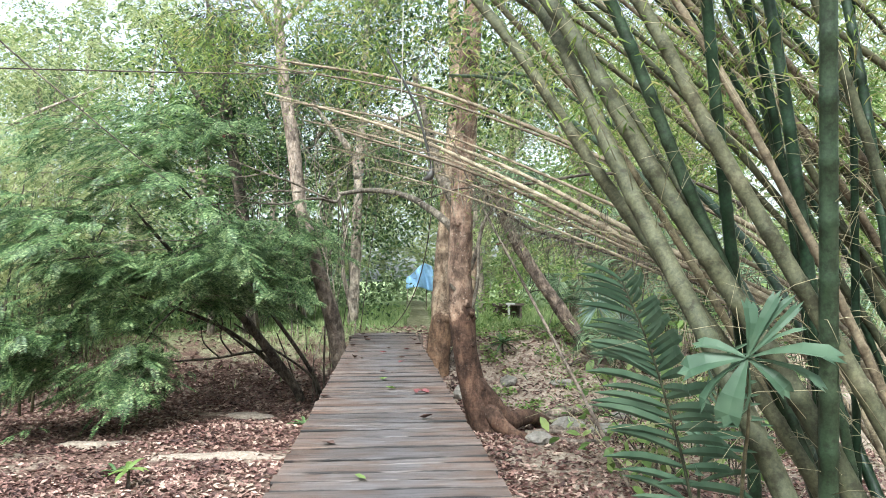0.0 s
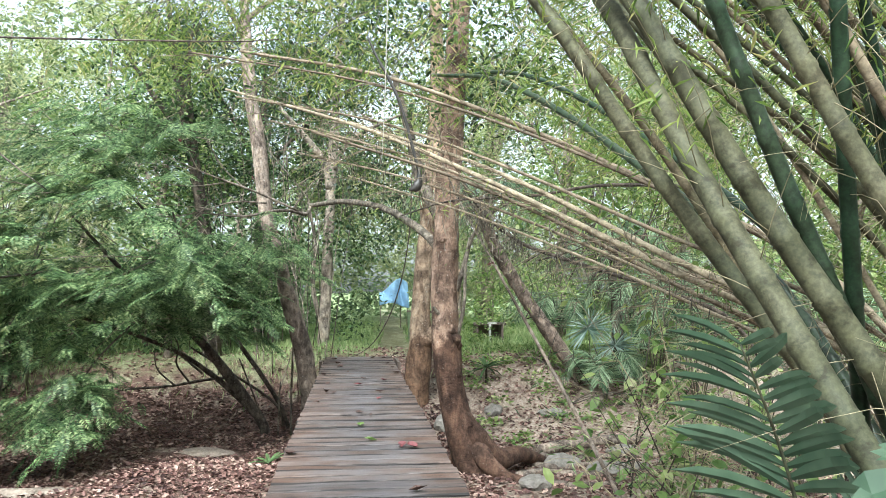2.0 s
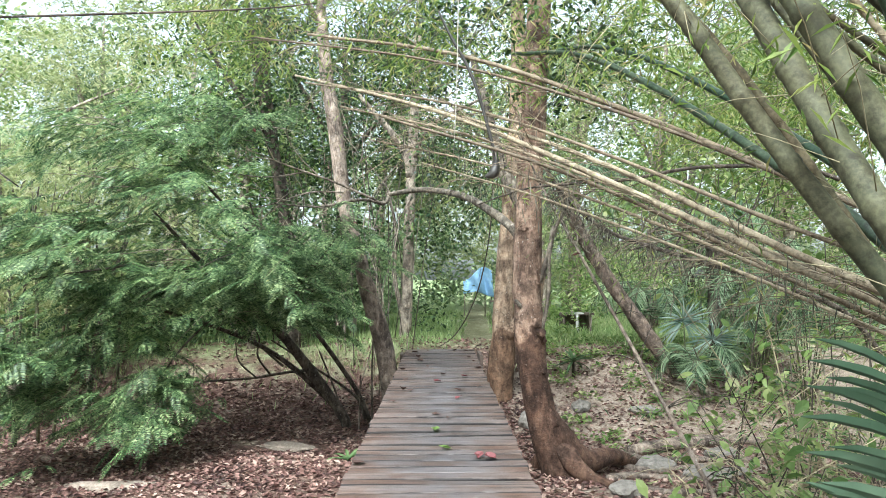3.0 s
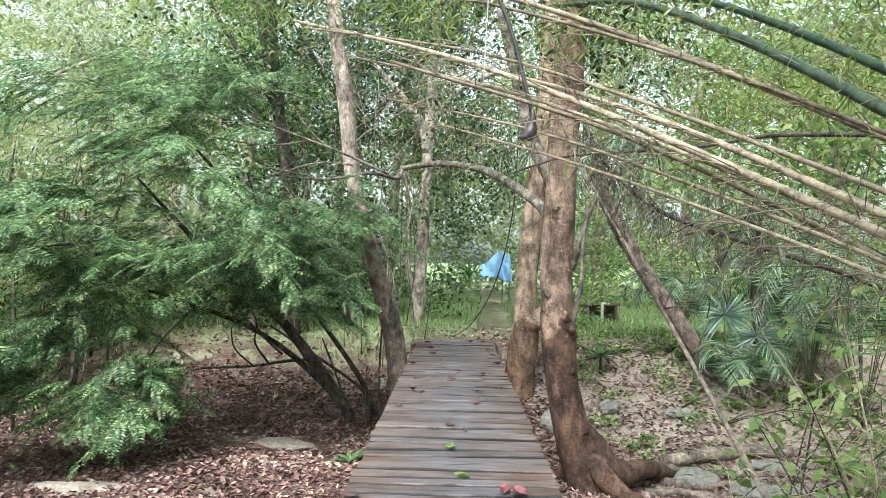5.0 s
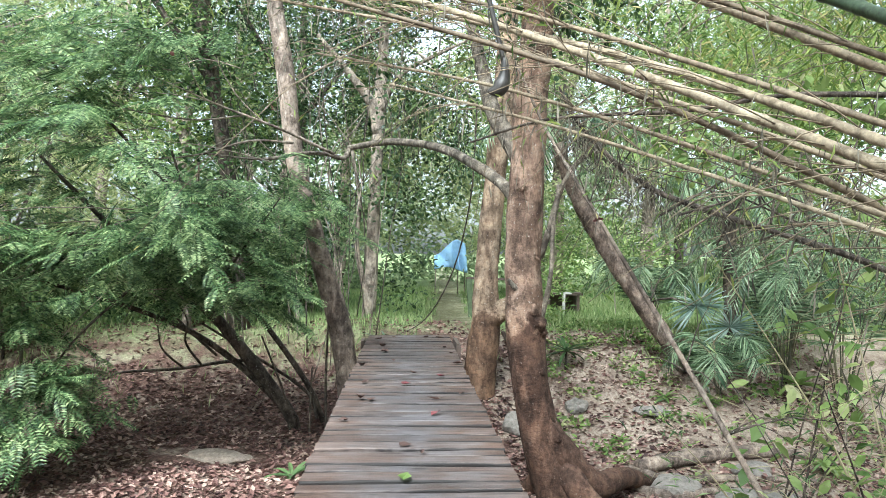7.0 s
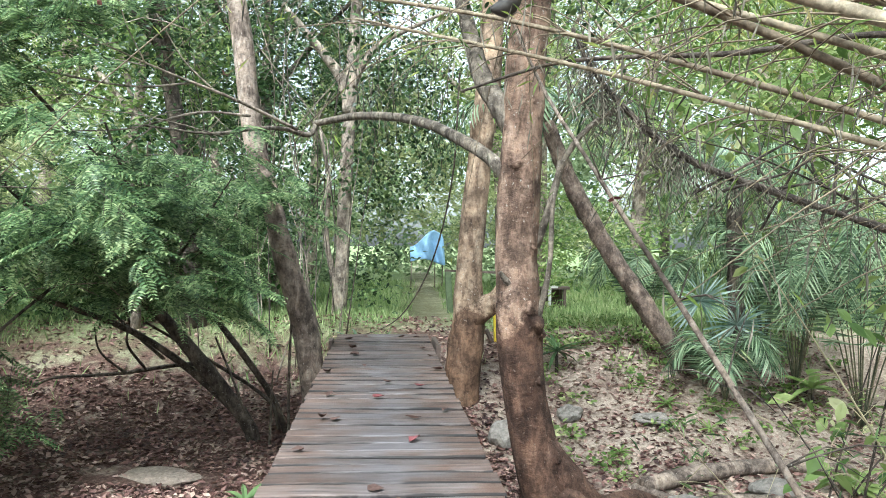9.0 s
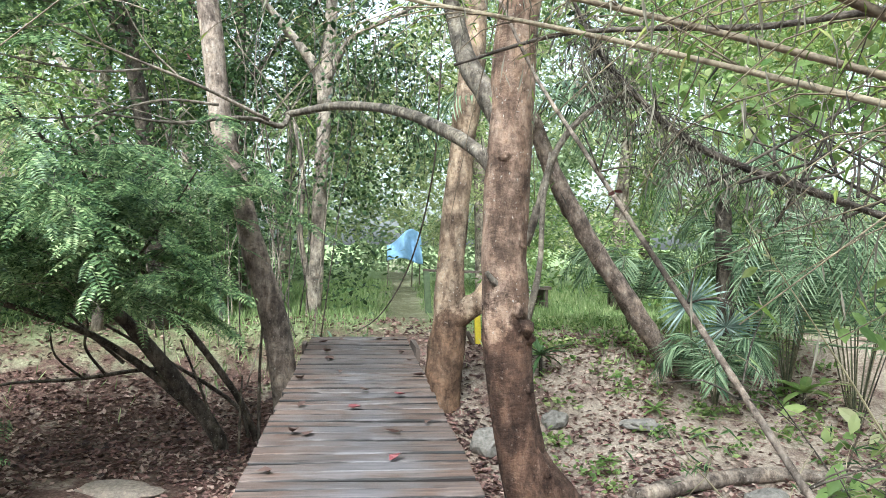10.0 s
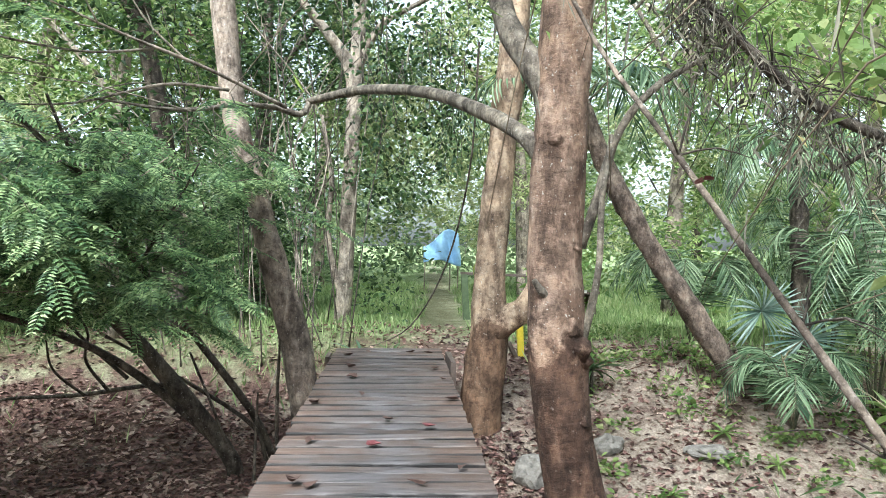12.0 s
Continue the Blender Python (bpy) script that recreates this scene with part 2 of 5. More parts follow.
M = {
    "board": plank_mat(),
    "ground": ground_mat(),
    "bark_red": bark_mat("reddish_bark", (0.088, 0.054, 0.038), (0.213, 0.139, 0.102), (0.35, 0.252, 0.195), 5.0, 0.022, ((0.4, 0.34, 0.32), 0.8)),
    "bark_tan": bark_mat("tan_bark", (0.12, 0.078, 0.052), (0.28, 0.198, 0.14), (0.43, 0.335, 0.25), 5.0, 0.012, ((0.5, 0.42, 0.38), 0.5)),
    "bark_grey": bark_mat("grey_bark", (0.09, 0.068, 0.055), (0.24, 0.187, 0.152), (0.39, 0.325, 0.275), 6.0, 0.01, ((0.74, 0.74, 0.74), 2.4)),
    "bark_pale": bark_mat("pale_bark", (0.12, 0.095, 0.075), (0.26, 0.215, 0.175), (0.4, 0.345, 0.29), 7.0),
    "bark_moss": bark_mat("mossy_bark", (0.05, 0.042, 0.033), (0.125, 0.107, 0.082), (0.23, 0.2, 0.16), 9.0),
    "bark_limb": bark_mat("limb_bark", (0.055, 0.045, 0.036), (0.15, 0.125, 0.1), (0.27, 0.235, 0.195), 8.0),
    "bark_dark": bark_mat("dark_bark", (0.035, 0.027, 0.022), (0.085, 0.068, 0.055), (0.17, 0.14, 0.115), 8.0),
    "bark_palm": bark_mat("palm_bark", (0.07, 0.05, 0.04), (0.17, 0.125, 0.1), (0.3, 0.24, 0.2), 9.0, 0.02),
    "culm": culm_mat("green_culm", [(0.1, (0.032, 0.037, 0.022)), (0.35, (0.072, 0.075, 0.044)), (0.6, (0.115, 0.11, 0.066)), (0.8, (0.14, 0.113, 0.07)), (1.0, (0.185, 0.152, 0.1))], 0.68),
    "culm_dark": culm_mat("dark_culm", [(0.1, (0.01, 0.025, 0.013)), (0.5, (0.023, 0.045, 0.025)), (0.9, (0.052, 0.07, 0.042))], 0.4),
    "culm_dry": culm_mat("dry_culm", [(0.1, (0.085, 0.062, 0.044)), (0.4, (0.18, 0.138, 0.096)), (0.7, (0.28, 0.225, 0.16)), (1.0, (0.39, 0.33, 0.24))], 0.65),
    "twig": plain_mat("dry_twig", (0.26, 0.22, 0.13), 0.7, 0.4, 6.0),
    "leaf_bamboo": leaf_mat("bamboo_leaf", [(0.1, (0.07, 0.12, 0.025)), (0.45, (0.16, 0.23, 0.05)), (0.8, (0.30, 0.35, 0.09)), (1.0, (0.42, 0.36, 0.16))], 0.45, 0.45),
    "leaf_bush": leaf_mat("feathery_leaf", [(0.1, (0.026, 0.055, 0.022)), (0.4, (0.085, 0.148, 0.058)), (0.75, (0.19, 0.275, 0.115)), (1.0, (0.36, 0.44, 0.21))], 0.42, 0.45, 2.2),
    "leaf_dark": leaf_mat("dark_leaf", [(0.1, (0.016, 0.034, 0.013)), (0.5, (0.05, 0.09, 0.033)), (0.85, (0.11, 0.165, 0.058)), (1.0, (0.2, 0.245, 0.09))], 0.38, 0.32),
    "leaf_light": leaf_mat("light_leaf", [(0.1, (0.08, 0.14, 0.035)), (0.5, (0.18, 0.26, 0.075)), (0.85, (0.30, 0.36, 0.13)), (1.0, (0.42, 0.42, 0.22))], 0.5, 0.5),
    "leaf_palm": leaf_mat("palm_leaf", [(0.1, (0.03, 0.062, 0.036)), (0.5, (0.065, 0.112, 0.066)), (0.9, (0.14, 0.2, 0.128))], 0.5, 0.3, 4.0),
    "leaf_palm_far": leaf_mat("wild_palm_leaf", [(0.1, (0.03, 0.06, 0.03)), (0.45, (0.125, 0.19, 0.1)), (0.85, (0.29, 0.37, 0.22))], 0.33, 0.4, 2.5),
    # pale bamboo leaf, lightened further so its colour carries sunlight and haze
    "leaf_pale": leaf_mat("pale_hazy_leaf", [(0.1, (0.16, 0.2, 0.08)), (0.45, (0.34, 0.38, 0.17)), (0.8, (0.48, 0.5, 0.26)), (1.0, (0.56, 0.54, 0.32))], 0.5, 0.6),
    "leaf_silver": leaf_mat("silvery_palm_leaf", [(0.1, (0.12, 0.19, 0.15)), (0.5, (0.25, 0.33, 0.28)), (0.9, (0.42, 0.5, 0.46))], 0.3, 0.35, 2.5),
    # distance haze is mixed into this green, hence the whitish stops
    "leaf_far": leaf_mat("hazy_far_leaf", [(0.1, (0.09, 0.135, 0.065)), (0.5, (0.23, 0.29, 0.145)), (0.9, (0.39, 0.435, 0.26))], 0.6, 0.5, 0.15),
    "leaf_dry": leaf_mat("dry_leaf", [(0.1, (0.038, 0.019, 0.017)), (0.4, (0.115, 0.057, 0.048)), (0.7, (0.215, 0.122, 0.1)), (1.0, (0.4, 0.29, 0.235))], 0.7, 0.1, 0.8),
    "leaf_brown": leaf_mat("brown_leaf", [(0.1, (0.025, 0.014, 0.012)), (0.5, (0.062, 0.034, 0.027)), (0.95, (0.13, 0.078, 0.058))], 0.8, 0.1),
    "leaf_sere": leaf_mat("sere_leaf", [(0.1, (0.035, 0.031, 0.024)), (0.5, (0.11, 0.097, 0.072)), (0.9, (0.24, 0.215, 0.165))], 0.8, 0.2),
    "leaf_red": leaf_mat("red_leaf", [(0.1, (0.075, 0.02, 0.022)), (0.6, (0.14, 0.038, 0.04)), (0.95, (0.21, 0.085, 0.078))], 0.6, 0.1),
    "grass": leaf_mat("grass_blade", [(0.1, (0.13, 0.19, 0.07)), (0.5, (0.25, 0.34, 0.13)), (0.9, (0.41, 0.45, 0.23))], 0.5, 0.45, 0.4),
    "stone": plain_mat("pale_stone", (0.17, 0.15, 0.13), 0.9, 0.5, 11.0, 0.0, 0.03),
    "sand": plain_mat("pale_sand", (0.22, 0.175, 0.14), 0.95, 0.5, 18.0, 0.0, 0.02),
    "dark_wood": plain_mat("dark_wet_wood", (0.085, 0.06, 0.048), 0.8, 0.4, 14.0, 0.0, 0.01),
    "white_paint": plain_mat("chalky_white_paint", (0.36, 0.35, 0.32), 0.7, 0.2, 10.0),
    "green_paint": plain_mat("faded_green_paint", (0.09, 0.12, 0.06), 0.6, 0.3, 10.0),
    "yellow_paint": plain_mat("yellow_paint", (0.55, 0.42, 0.03), 0.5, 0.2, 10.0),
    "tarp": plain_mat("blue_tarpaulin", (0.24, 0.4, 0.6), 0.55, 0.2, 5.0, 0.0, 0.02),
    "rope": plain_mat("pale_cord", (0.34, 0.31, 0.25), 0.9, 0.2, 30.0),
    "black": plain_mat("blackened_spathe", (0.035, 0.03, 0.026), 0.5, 0.4, 10.0),
}

# ---- mesh helpers ----
rng = np.random.default_rng(7)


def empty(name, label, category, at=(0, 0, 0), group="", kind=""):
    ob = new(name)
    ob.location = at
    ob.empty_display_size = 0.1
    return tagged(ob, label, category, group, kind)


def tri_mesh(name, v, f, smooth=False):
    """A mesh from arrays of vertices and triangles."""
    v, f = np.asarray(v, dtype=np.float32), np.asarray(f, dtype=np.int32)
    me = bpy.data.meshes.new(name)
    me.vertices.add(len(v))
    me.vertices.foreach_set("co", v.ravel())
    me.loops.add(len(f) * 3)
    me.loops.foreach_set("vertex_index", f.ravel())
    me.polygons.add(len(f))
    me.polygons.foreach_set("loop_start", np.arange(0, len(f) * 3, 3, dtype=np.int32))
    me.polygons.foreach_set("use_smooth", np.full(len(f), smooth))
    me.update()
    me.validate()
    return me


def obj(name, v, f, mat, parent=None, smooth=False, label=""):
    """One mesh object, its vertices in world places; under parent if there is one."""
    me = tri_mesh(name, v, f, smooth)
    me.materials.append(mat)
    ob = new(name, me)
    if parent is not None:
        ob.parent = parent
        ob.matrix_parent_inverse = Matrix.Translation(-parent_place(parent))
    return tagged(ob, label)


def parent_place(p):
    return p.location.copy() if p.type == "EMPTY" else Vector((0, 0, 0))


def join(*shapes):
    vs, fs, k = [], [], 0
    for v, f in shapes:
        vs.append(np.asarray(v, dtype=float))
        fs.append(np.asarray(f, dtype=int) + k)
        k += len(v)
    return np.concatenate(vs), np.concatenate(fs)


def curve_pts(pts, n):
    """n points on a smooth curve through pts."""
    p = np.asarray(pts, dtype=float)
    p = np.vstack([2 * p[0] - p[1], p, 2 * p[-1] - p[-2]])
    out = []
    m = len(p) - 3
    for u in np.linspace(0, m, n):
        i = min(int(u), m - 1)
        t = u - i
        a, b, c, d = p[i:i + 4]
        out.append(0.5 * (2 * b + (c - a) * t + (2 * a - 5 * b + 4 * c - d) * t * t + (3 * b - a - 3 * c + d) * t ** 3))
    return np.array(out)


def tube(pts, radii, n=12, sides=10, rough=0.0, lump=3.0, seed=0, rings=None):
    """A bent tapering tube with a capped end; rough: relief as a share of the radius."""
    c = curve_pts(pts, n) if n else np.asarray(pts, dtype=float)
    n = len(c)
    rad = np.interp(np.linspace(0, 1, n), np.linspace(0, 1, len(radii)), radii) if rings is None else rings
    tan = np.gradient(c, axis=0)
    tan /= np.linalg.norm(tan, axis=1)[:, None] + 1e-9
    side = np.cross(tan[0], (0.3, 0.9, 0.2))
    v = []
    for i in range(n):
        side = side - tan[i] * (side @ tan[i])
        side /= np.linalg.norm(side) + 1e-9
        up = np.cross(tan[i], side)
        for k in range(sides):
            a = 2 * math.pi * k / sides
            d = side * math.cos(a) + up * math.sin(a)
            r = rad[i]
            if rough:
                q = Vector(c[i] + d * r * 1.5) * lump + Vector((seed * 7.3, 0, 0))
                r *= 1 + rough * (noise.noise(q) + 0.5 * noise.noise(q * 2.7))
            v.append(c[i] + d * r)
    f = []
    for i in range(n - 1):
        for k in range(sides):
            a, b = i * sides + k, i * sides + (k + 1) % sides
            f += [(a, b, b + sides), (a, b + sides, a + sides)]
    v += [c[0], c[-1]]
    e = len(v) - 2
    for k in range(sides):
        f.append((e, (k + 1) % sides, k))
        f.append((e + 1, (n - 1) * sides + k, (n - 1) * sides + (k + 1) % sides))
    return np.array(v), np.array(f)


def box(x0, y0, z0, x1, y1, z1, jag=0.0):
    v = np.array([(x, y, z) for z in (z0, z1) for y in (y0, y1) for x in (x0, x1)], dtype=float)
    if jag:
        v += rng.normal(0, jag, v.shape)
    f = [(0, 2, 3), (0, 3, 1), (4, 5, 7), (4, 7, 6), (0, 1, 5), (0, 5, 4), (2, 6, 7), (2, 7, 3), (0, 4, 6), (0, 6, 2), (1, 3, 7), (1, 7, 5)]
    return v, np.array(f)


def beam(a, b, w, h):
    """A squared timber from a to b with chamfered long edges."""
    a, b = Vector(a), Vector(b)
    d = (b - a).normalized()
    s = d.cross(Vector((0, 0, 1)) if abs(d.z) < 0.9 else Vector((0, 1, 0))).normalized()
    u = s.cross(d)
    c = 0.12
    prof = [(-1 + c, -1), (1 - c, -1), (1, -1 + c), (1, 1 - c), (1 - c, 1), (-1 + c, 1), (-1, 1 - c), (-1, -1 + c)]
    v = [q + s * x * w / 2 + u * y * h / 2 for q in (a, b) for x, y in prof]
    f = []
    for k in range(8):
        j = (k + 1) % 8
        f += [(k, j, j + 8), (k, j + 8, k + 8)]
    for k in range(1, 7):
        f += [(0, k + 1, k), (8, 8 + k, 9 + k)]
    return np.array([tuple(q) for q in v]), np.array(f)


def stamp(tv, tf, place, ahead, up, size):
    """Copies of a small shape (x: across, y: ahead, z: up) into one mesh: at each place, turned ahead, sized."""
    place, ahead, up = (np.asarray(q, dtype=float) for q in (place, ahead, up))
    ahead = ahead / (np.linalg.norm(ahead, axis=1)[:, None] + 1e-9)
    right = np.cross(ahead, up)
    right /= np.linalg.norm(right, axis=1)[:, None] + 1e-9
    up = np.cross(right, ahead)
    size = np.broadcast_to(np.asarray(size, dtype=float), (len(place),))
    v = (tv[None, :, 0, None] * right[:, None] + tv[None, :, 1, None] * ahead[:, None] + tv[None, :, 2, None] * up[:, None]) * size[:, None, None] + place[:, None]
    f = tf[None] + (np.arange(len(place)) * len(tv))[:, None, None]
    return v.reshape(-1, 3), f.reshape(-1, 3)


def blade(width, fold=0.15, droop=0.1):
    """A pointed leaf one long, folded along its midrib."""
    v = np.array([(0, 0, 0), (-width / 2, 0.45, fold * width), (width / 2, 0.45, fold * width), (0, 1, -droop)], dtype=float)
    return v, np.array([(0, 3, 1), (0, 2, 3)])


def oval(width, fold=0.2, droop=0.15):
    w = width / 2
    v = np.array([(0, 0, 0), (-w * 0.8, 0.25, fold * w), (w * 0.8, 0.25, fold * w), (-w, 0.6, fold * w - droop * 0.4), (w, 0.6, fold * w - droop * 0.4), (0, 1, -droop), (0, 0.5, 0)], dtype=float)
    return v, np.array([(0, 6, 1), (0, 2, 6), (1, 6, 3), (2, 4, 6), (3, 6, 5), (6, 4, 5)])


def pinnate(pairs, leaflet, width, arch=0.15, taper=0.5):
    """A feathered leaf one long: a thin stalk with paired leaflets."""
    bv, bf = blade(width)
    place, ahead, size = [], [], []
    for k in range(pairs):
        u = 0.12 + 0.86 * k / (pairs - 1)
        for s in (-1, 1):
            place.append((0, u, -arch * u * u))
            ahead.append((s, 0.25 + 0.35 * u, -0.12))
            size.append(leaflet * (1 - taper * abs(u - 0.45) * 1.6))
    v, f = stamp(bv, bf, place, ahead, np.tile((0, 0, 1.0), (len(place), 1)), size)
    s = 0.006
    stalk = np.array([(-s, 0, 0), (s, 0, 0), (0, 0.5, -arch * 0.25), (0, 1, -arch)])
    return join((v, f), (stalk, np.array([(0, 1, 2), (2, 1, 3)])))


def scatter_dirs(n, flat=0.3, droop=-0.2):
    a = rng.uniform(0, 2 * math.pi, n)
    z = rng.normal(droop, flat, n)
    return np.stack([np.cos(a), np.sin(a), z], 1)


def rough_up(n, spread=0.5):
    return np.stack([rng.normal(0, spread, n), rng.normal(0, spread, n), np.ones(n)], 1)


def clumps(centres, radii, per, flat=0.7):
    """Places gathered in uneven clumps round the centres."""
    out = []
    for c, r in zip(centres, radii):
        k = int(per * rng.uniform(0.5, 1.5))
        p = rng.normal(0, 0.5, (k, 3)) * (1, 1, flat) * r
        out.append(np.asarray(c) + p)
    return np.concatenate(out)


def smooth(a, b, x):
    t = np.clip((np.asarray(x, dtype=float) - a) / (b - a), 0, 1)
    return t * t * (3 - 2 * t)


# ---- the ground ----
FLOOR = -1.55


def ground_z(x, y):
    """Height of the ground: a dry gully under the footbridge, a bank on either side of it."""
    x, y = np.asarray(x, dtype=float), np.asarray(y, dtype=float)
    side = smooth(-1.5, 1.5, x)
    start, end = 18.3 + side * -1.8, 22.5 - side * 1.6
    far = np.clip((y - start) / (end - start), 0, 1)
    far = far * far * (3 - 2 * far)
    near = smooth(2.5, -3.0, y)
    z = FLOOR + 1.42 * far + 1.4 * near + 0.006 * np.clip(y - 22, 0, 60)
    z = z + 0.05 * np.sin(x * 1.3 + y * 0.4) + 0.04 * np.sin(y * 1.7 - x * 0.6) + 0.02 * np.sin(x * 4.1) * np.sin(y * 3.7)
    return z


def build_ground():
    xs = np.unique(np.concatenate([np.linspace(-600, -30, 12), np.linspace(-30, 30, 180), np.linspace(30, 600, 12)]))
    ys = np.unique(np.concatenate([np.linspace(-600, -12, 10), np.linspace(-12, 45, 190), np.linspace(45, 600, 12)]))
    gx, gy = np.meshgrid(xs, ys)
    v = np.stack([gx.ravel(), gy.ravel(), ground_z(gx, gy).ravel()], 1)
    w = len(xs)
    i, j = np.meshgrid(np.arange(w - 1), np.arange(len(ys) - 1))
    a = (j * w + i).ravel()
    f = np.concatenate([np.stack([a, a + 1, a + w + 1], 1), np.stack([a, a + w + 1, a + w], 1)])
    ob = obj("ground", v, f, M["ground"], smooth=True)
    tagged(ob, "sandy gully floor and grassy bank strewn with dry leaves", "ground", kind="structure")


build_ground()


# ---- trees ----
def tree(name, label, trunk, radii, mat, limbs=(), crown=None, flare=(), category="tree", n=26, sides=16, rough=0.16, group="", limb_mat=None):
    """A tree: trunk through the given places, limbs as (places, radii), crown as (centres, clump radius, leaves a clump, leaf shape, leaf length, material)."""
    e = empty(name, label, category, trunk[0], group)
    obj("trunk", *tube(trunk, radii, n, sides, rough, 2.5, len(name)), mat, e, True)
    for pts, rr in flare:
        obj("root", *tube(pts, rr, 12, 9, 0.2, 3.0, 3), mat, e, True)
    for pts, rr in limbs:
        obj("limb", *tube(pts, rr, 16, 9, 0.18, 4.0, 5), limb_mat or mat, e, True)
    if crown:
        centres, r, per, shape, size, leaf = crown
        p = clumps(centres, r if np.ndim(r) else [r] * len(centres), per)
        k = len(p)
        obj("crown", *stamp(*shape, p, scatter_dirs(k, 0.45, -0.25), rough_up(k, 0.6), size * rng.uniform(0.6, 1.3, k)), leaf, e)
    return e


def cloud(n, lo, hi):
    return rng.uniform(lo, hi, (n, 3))


OVAL, SLIM = oval(0.5), blade(0.13, 0.15, 0.15)
FEATHER = pinnate(9, 0.25, 0.38, 0.18)

# the tall tree beside the bridge, with the limb that arches over the deck
tree("riverside_tree", "reddish-brown tree with swollen knots beside the footbridge", [(2.08, 14.5, -1.75), (1.86, 14.5, -1.35), (1.63, 14.5, -0.7), (1.49, 14.5, 0.1), (1.42, 14.5, 0.9), (1.4, 14.5, 1.5), (1.43, 14.5, 2.4), (1.46, 14.5, 3.2), (1.56, 14.5, 4.5), (1.65, 14.5, 6.2), (1.9, 14.6, 9)],
     [0.42, 0.3, 0.245, 0.225, 0.25, 0.215, 0.23, 0.21, 0.2, 0.19, 0.13], M["bark_red"],
     limbs=[([(1.35, 14.5, 2.2), (1.15, 14.6, 2.42), (0.9, 15.2, 2.7), (0.43, 16.4, 3.11), (-0.35, 17.6, 3.36), (-1.08, 18.4, 3.35)], [0.11, 0.075, 0.07, 0.065, 0.055, 0.05]),
            ([(-1.05, 18.38, 3.35), (-1.15, 18.2, 3.15), (-1.45, 18.0, 3.2), (-1.8, 17.5, 3.13), (-2.31, 17.0, 2.97), (-3.1, 16.6, 3.0)], [0.045, 0.04, 0.035, 0.03, 0.022, 0.012]),
            ([(1.42, 14.5, 2.55), (1.25, 14.6, 2.95), (1.05, 14.9, 3.4), (0.9, 15.3, 4.2), (0.6, 15.6, 5.5)], [0.13, 0.12, 0.11, 0.09, 0.06]),
            ([(1.6, 14.45, 1.5), (1.72, 14.4, 1.9), (1.85, 14.3, 2.4), (2.1, 14.2, 2.75), (2.5, 14.1, 3.0)], [0.045, 0.04, 0.035, 0.03, 0.015]),
            ([(1.62, 14.4, 0.75), (1.72, 14.35, 1.3), (1.74, 14.33, 1.9), (1.8, 14.3, 2.4)], [0.035, 0.03, 0.025, 0.02]),
            ([(1.36, 14.35, 1.08), (1.25, 14.3, 1.16), (1.19, 14.28, 1.24)], [0.05, 0.035, 0.02])],
     limb_mat=M["bark_limb"],
     flare=[([(1.66, 14.46, -0.5), (1.92, 14.45, -1.0), (2.3, 14.45, -1.32), (2.65, 14.7, -1.3), (3.0, 15.1, -1.42), (3.4, 15.5, -1.6)], [0.16, 0.24, 0.2, 0.15, 0.12, 0.07]),
            ([(1.9, 14.35, -1.1), (2.2, 14.0, -1.42), (2.5, 13.8, -1.52), (2.9, 13.9, -1.65)], [0.18, 0.13, 0.09, 0.05]),
            ([(1.75, 14.7, -1.2), (1.6, 15.0, -1.5), (1.5, 15.5, -1.7)], [0.16, 0.12, 0.06])],
     crown=(np.vstack([cloud(34, (-0.6, 13, 5.0), (3.8, 17.5, 9.5)), cloud(5, (1.4, 14, 3.8), (2.4, 15.5, 5))]), 0.9, 90, OVAL, 0.13, M["leaf_dark"]))

big = bpy.data.objects["riverside_tree"]
for x, z, a, r in ((1.46, 0.85, 275, 0.11), (1.48, 0.7, 300, 0.12), (1.42, 1.22, 225, 0.07), (1.52, 0.1, 300, 0.06), (1.42, 1.5, 310, 0.05), (1.44, 2.35, 250, 0.08), (1.7, -0.7, 300, 0.09), (1.48, 0.6, 320, 0.09)):
    b = radians(a)
    cx, cy = x + 0.17 * math.cos(b), 14.5 + 0.17 * math.sin(b)
    r *= 0.95
    obj("knot", *tube([(cx - 0.12 * math.cos(b), cy - 0.12 * math.sin(b), z - r * 0.6), (cx + 0.02 * math.cos(b), cy + 0.02 * math.sin(b), z), (cx - 0.1 * math.cos(b), cy - 0.1 * math.sin(b), z + r * 0.9)], [r * 0.35, r, r * 0.35], 9, 9, 0.5, 8.0, a), M["bark_red"], big, True)

tree("leaning_tree", "tan-barked tree with a crooked side arm beside the footbridge", [(1.22, 18.6, -1.6), (1.25, 18.6, -1.0), (1.28, 18.6, -0.4), (1.35, 18.6, 0.3), (1.35, 18.6, 1.0), (1.43, 18.6, 2.1), (1.54, 18.6, 3.3), (1.64, 18.6, 4.2), (1.75, 18.8, 7), (1.6, 19, 10)],
     [0.3, 0.27, 0.3, 0.275, 0.205, 0.2, 0.2, 0.195, 0.16, 0.09], M["bark_tan"],
     limbs=[([(1.35, 18.55, 0.35), (1.6, 18.5, 0.52), (1.85, 18.45, 0.72), (2.05, 18.4, 1.2), (2.15, 18.4, 2.0)], [0.22, 0.19, 0.17, 0.13, 0.09])],
     crown=(cloud(40, (-0.8, 17, 4.5), (4.2, 21, 10)), 1.0, 90, OVAL, 0.13, M["leaf_dark"]))

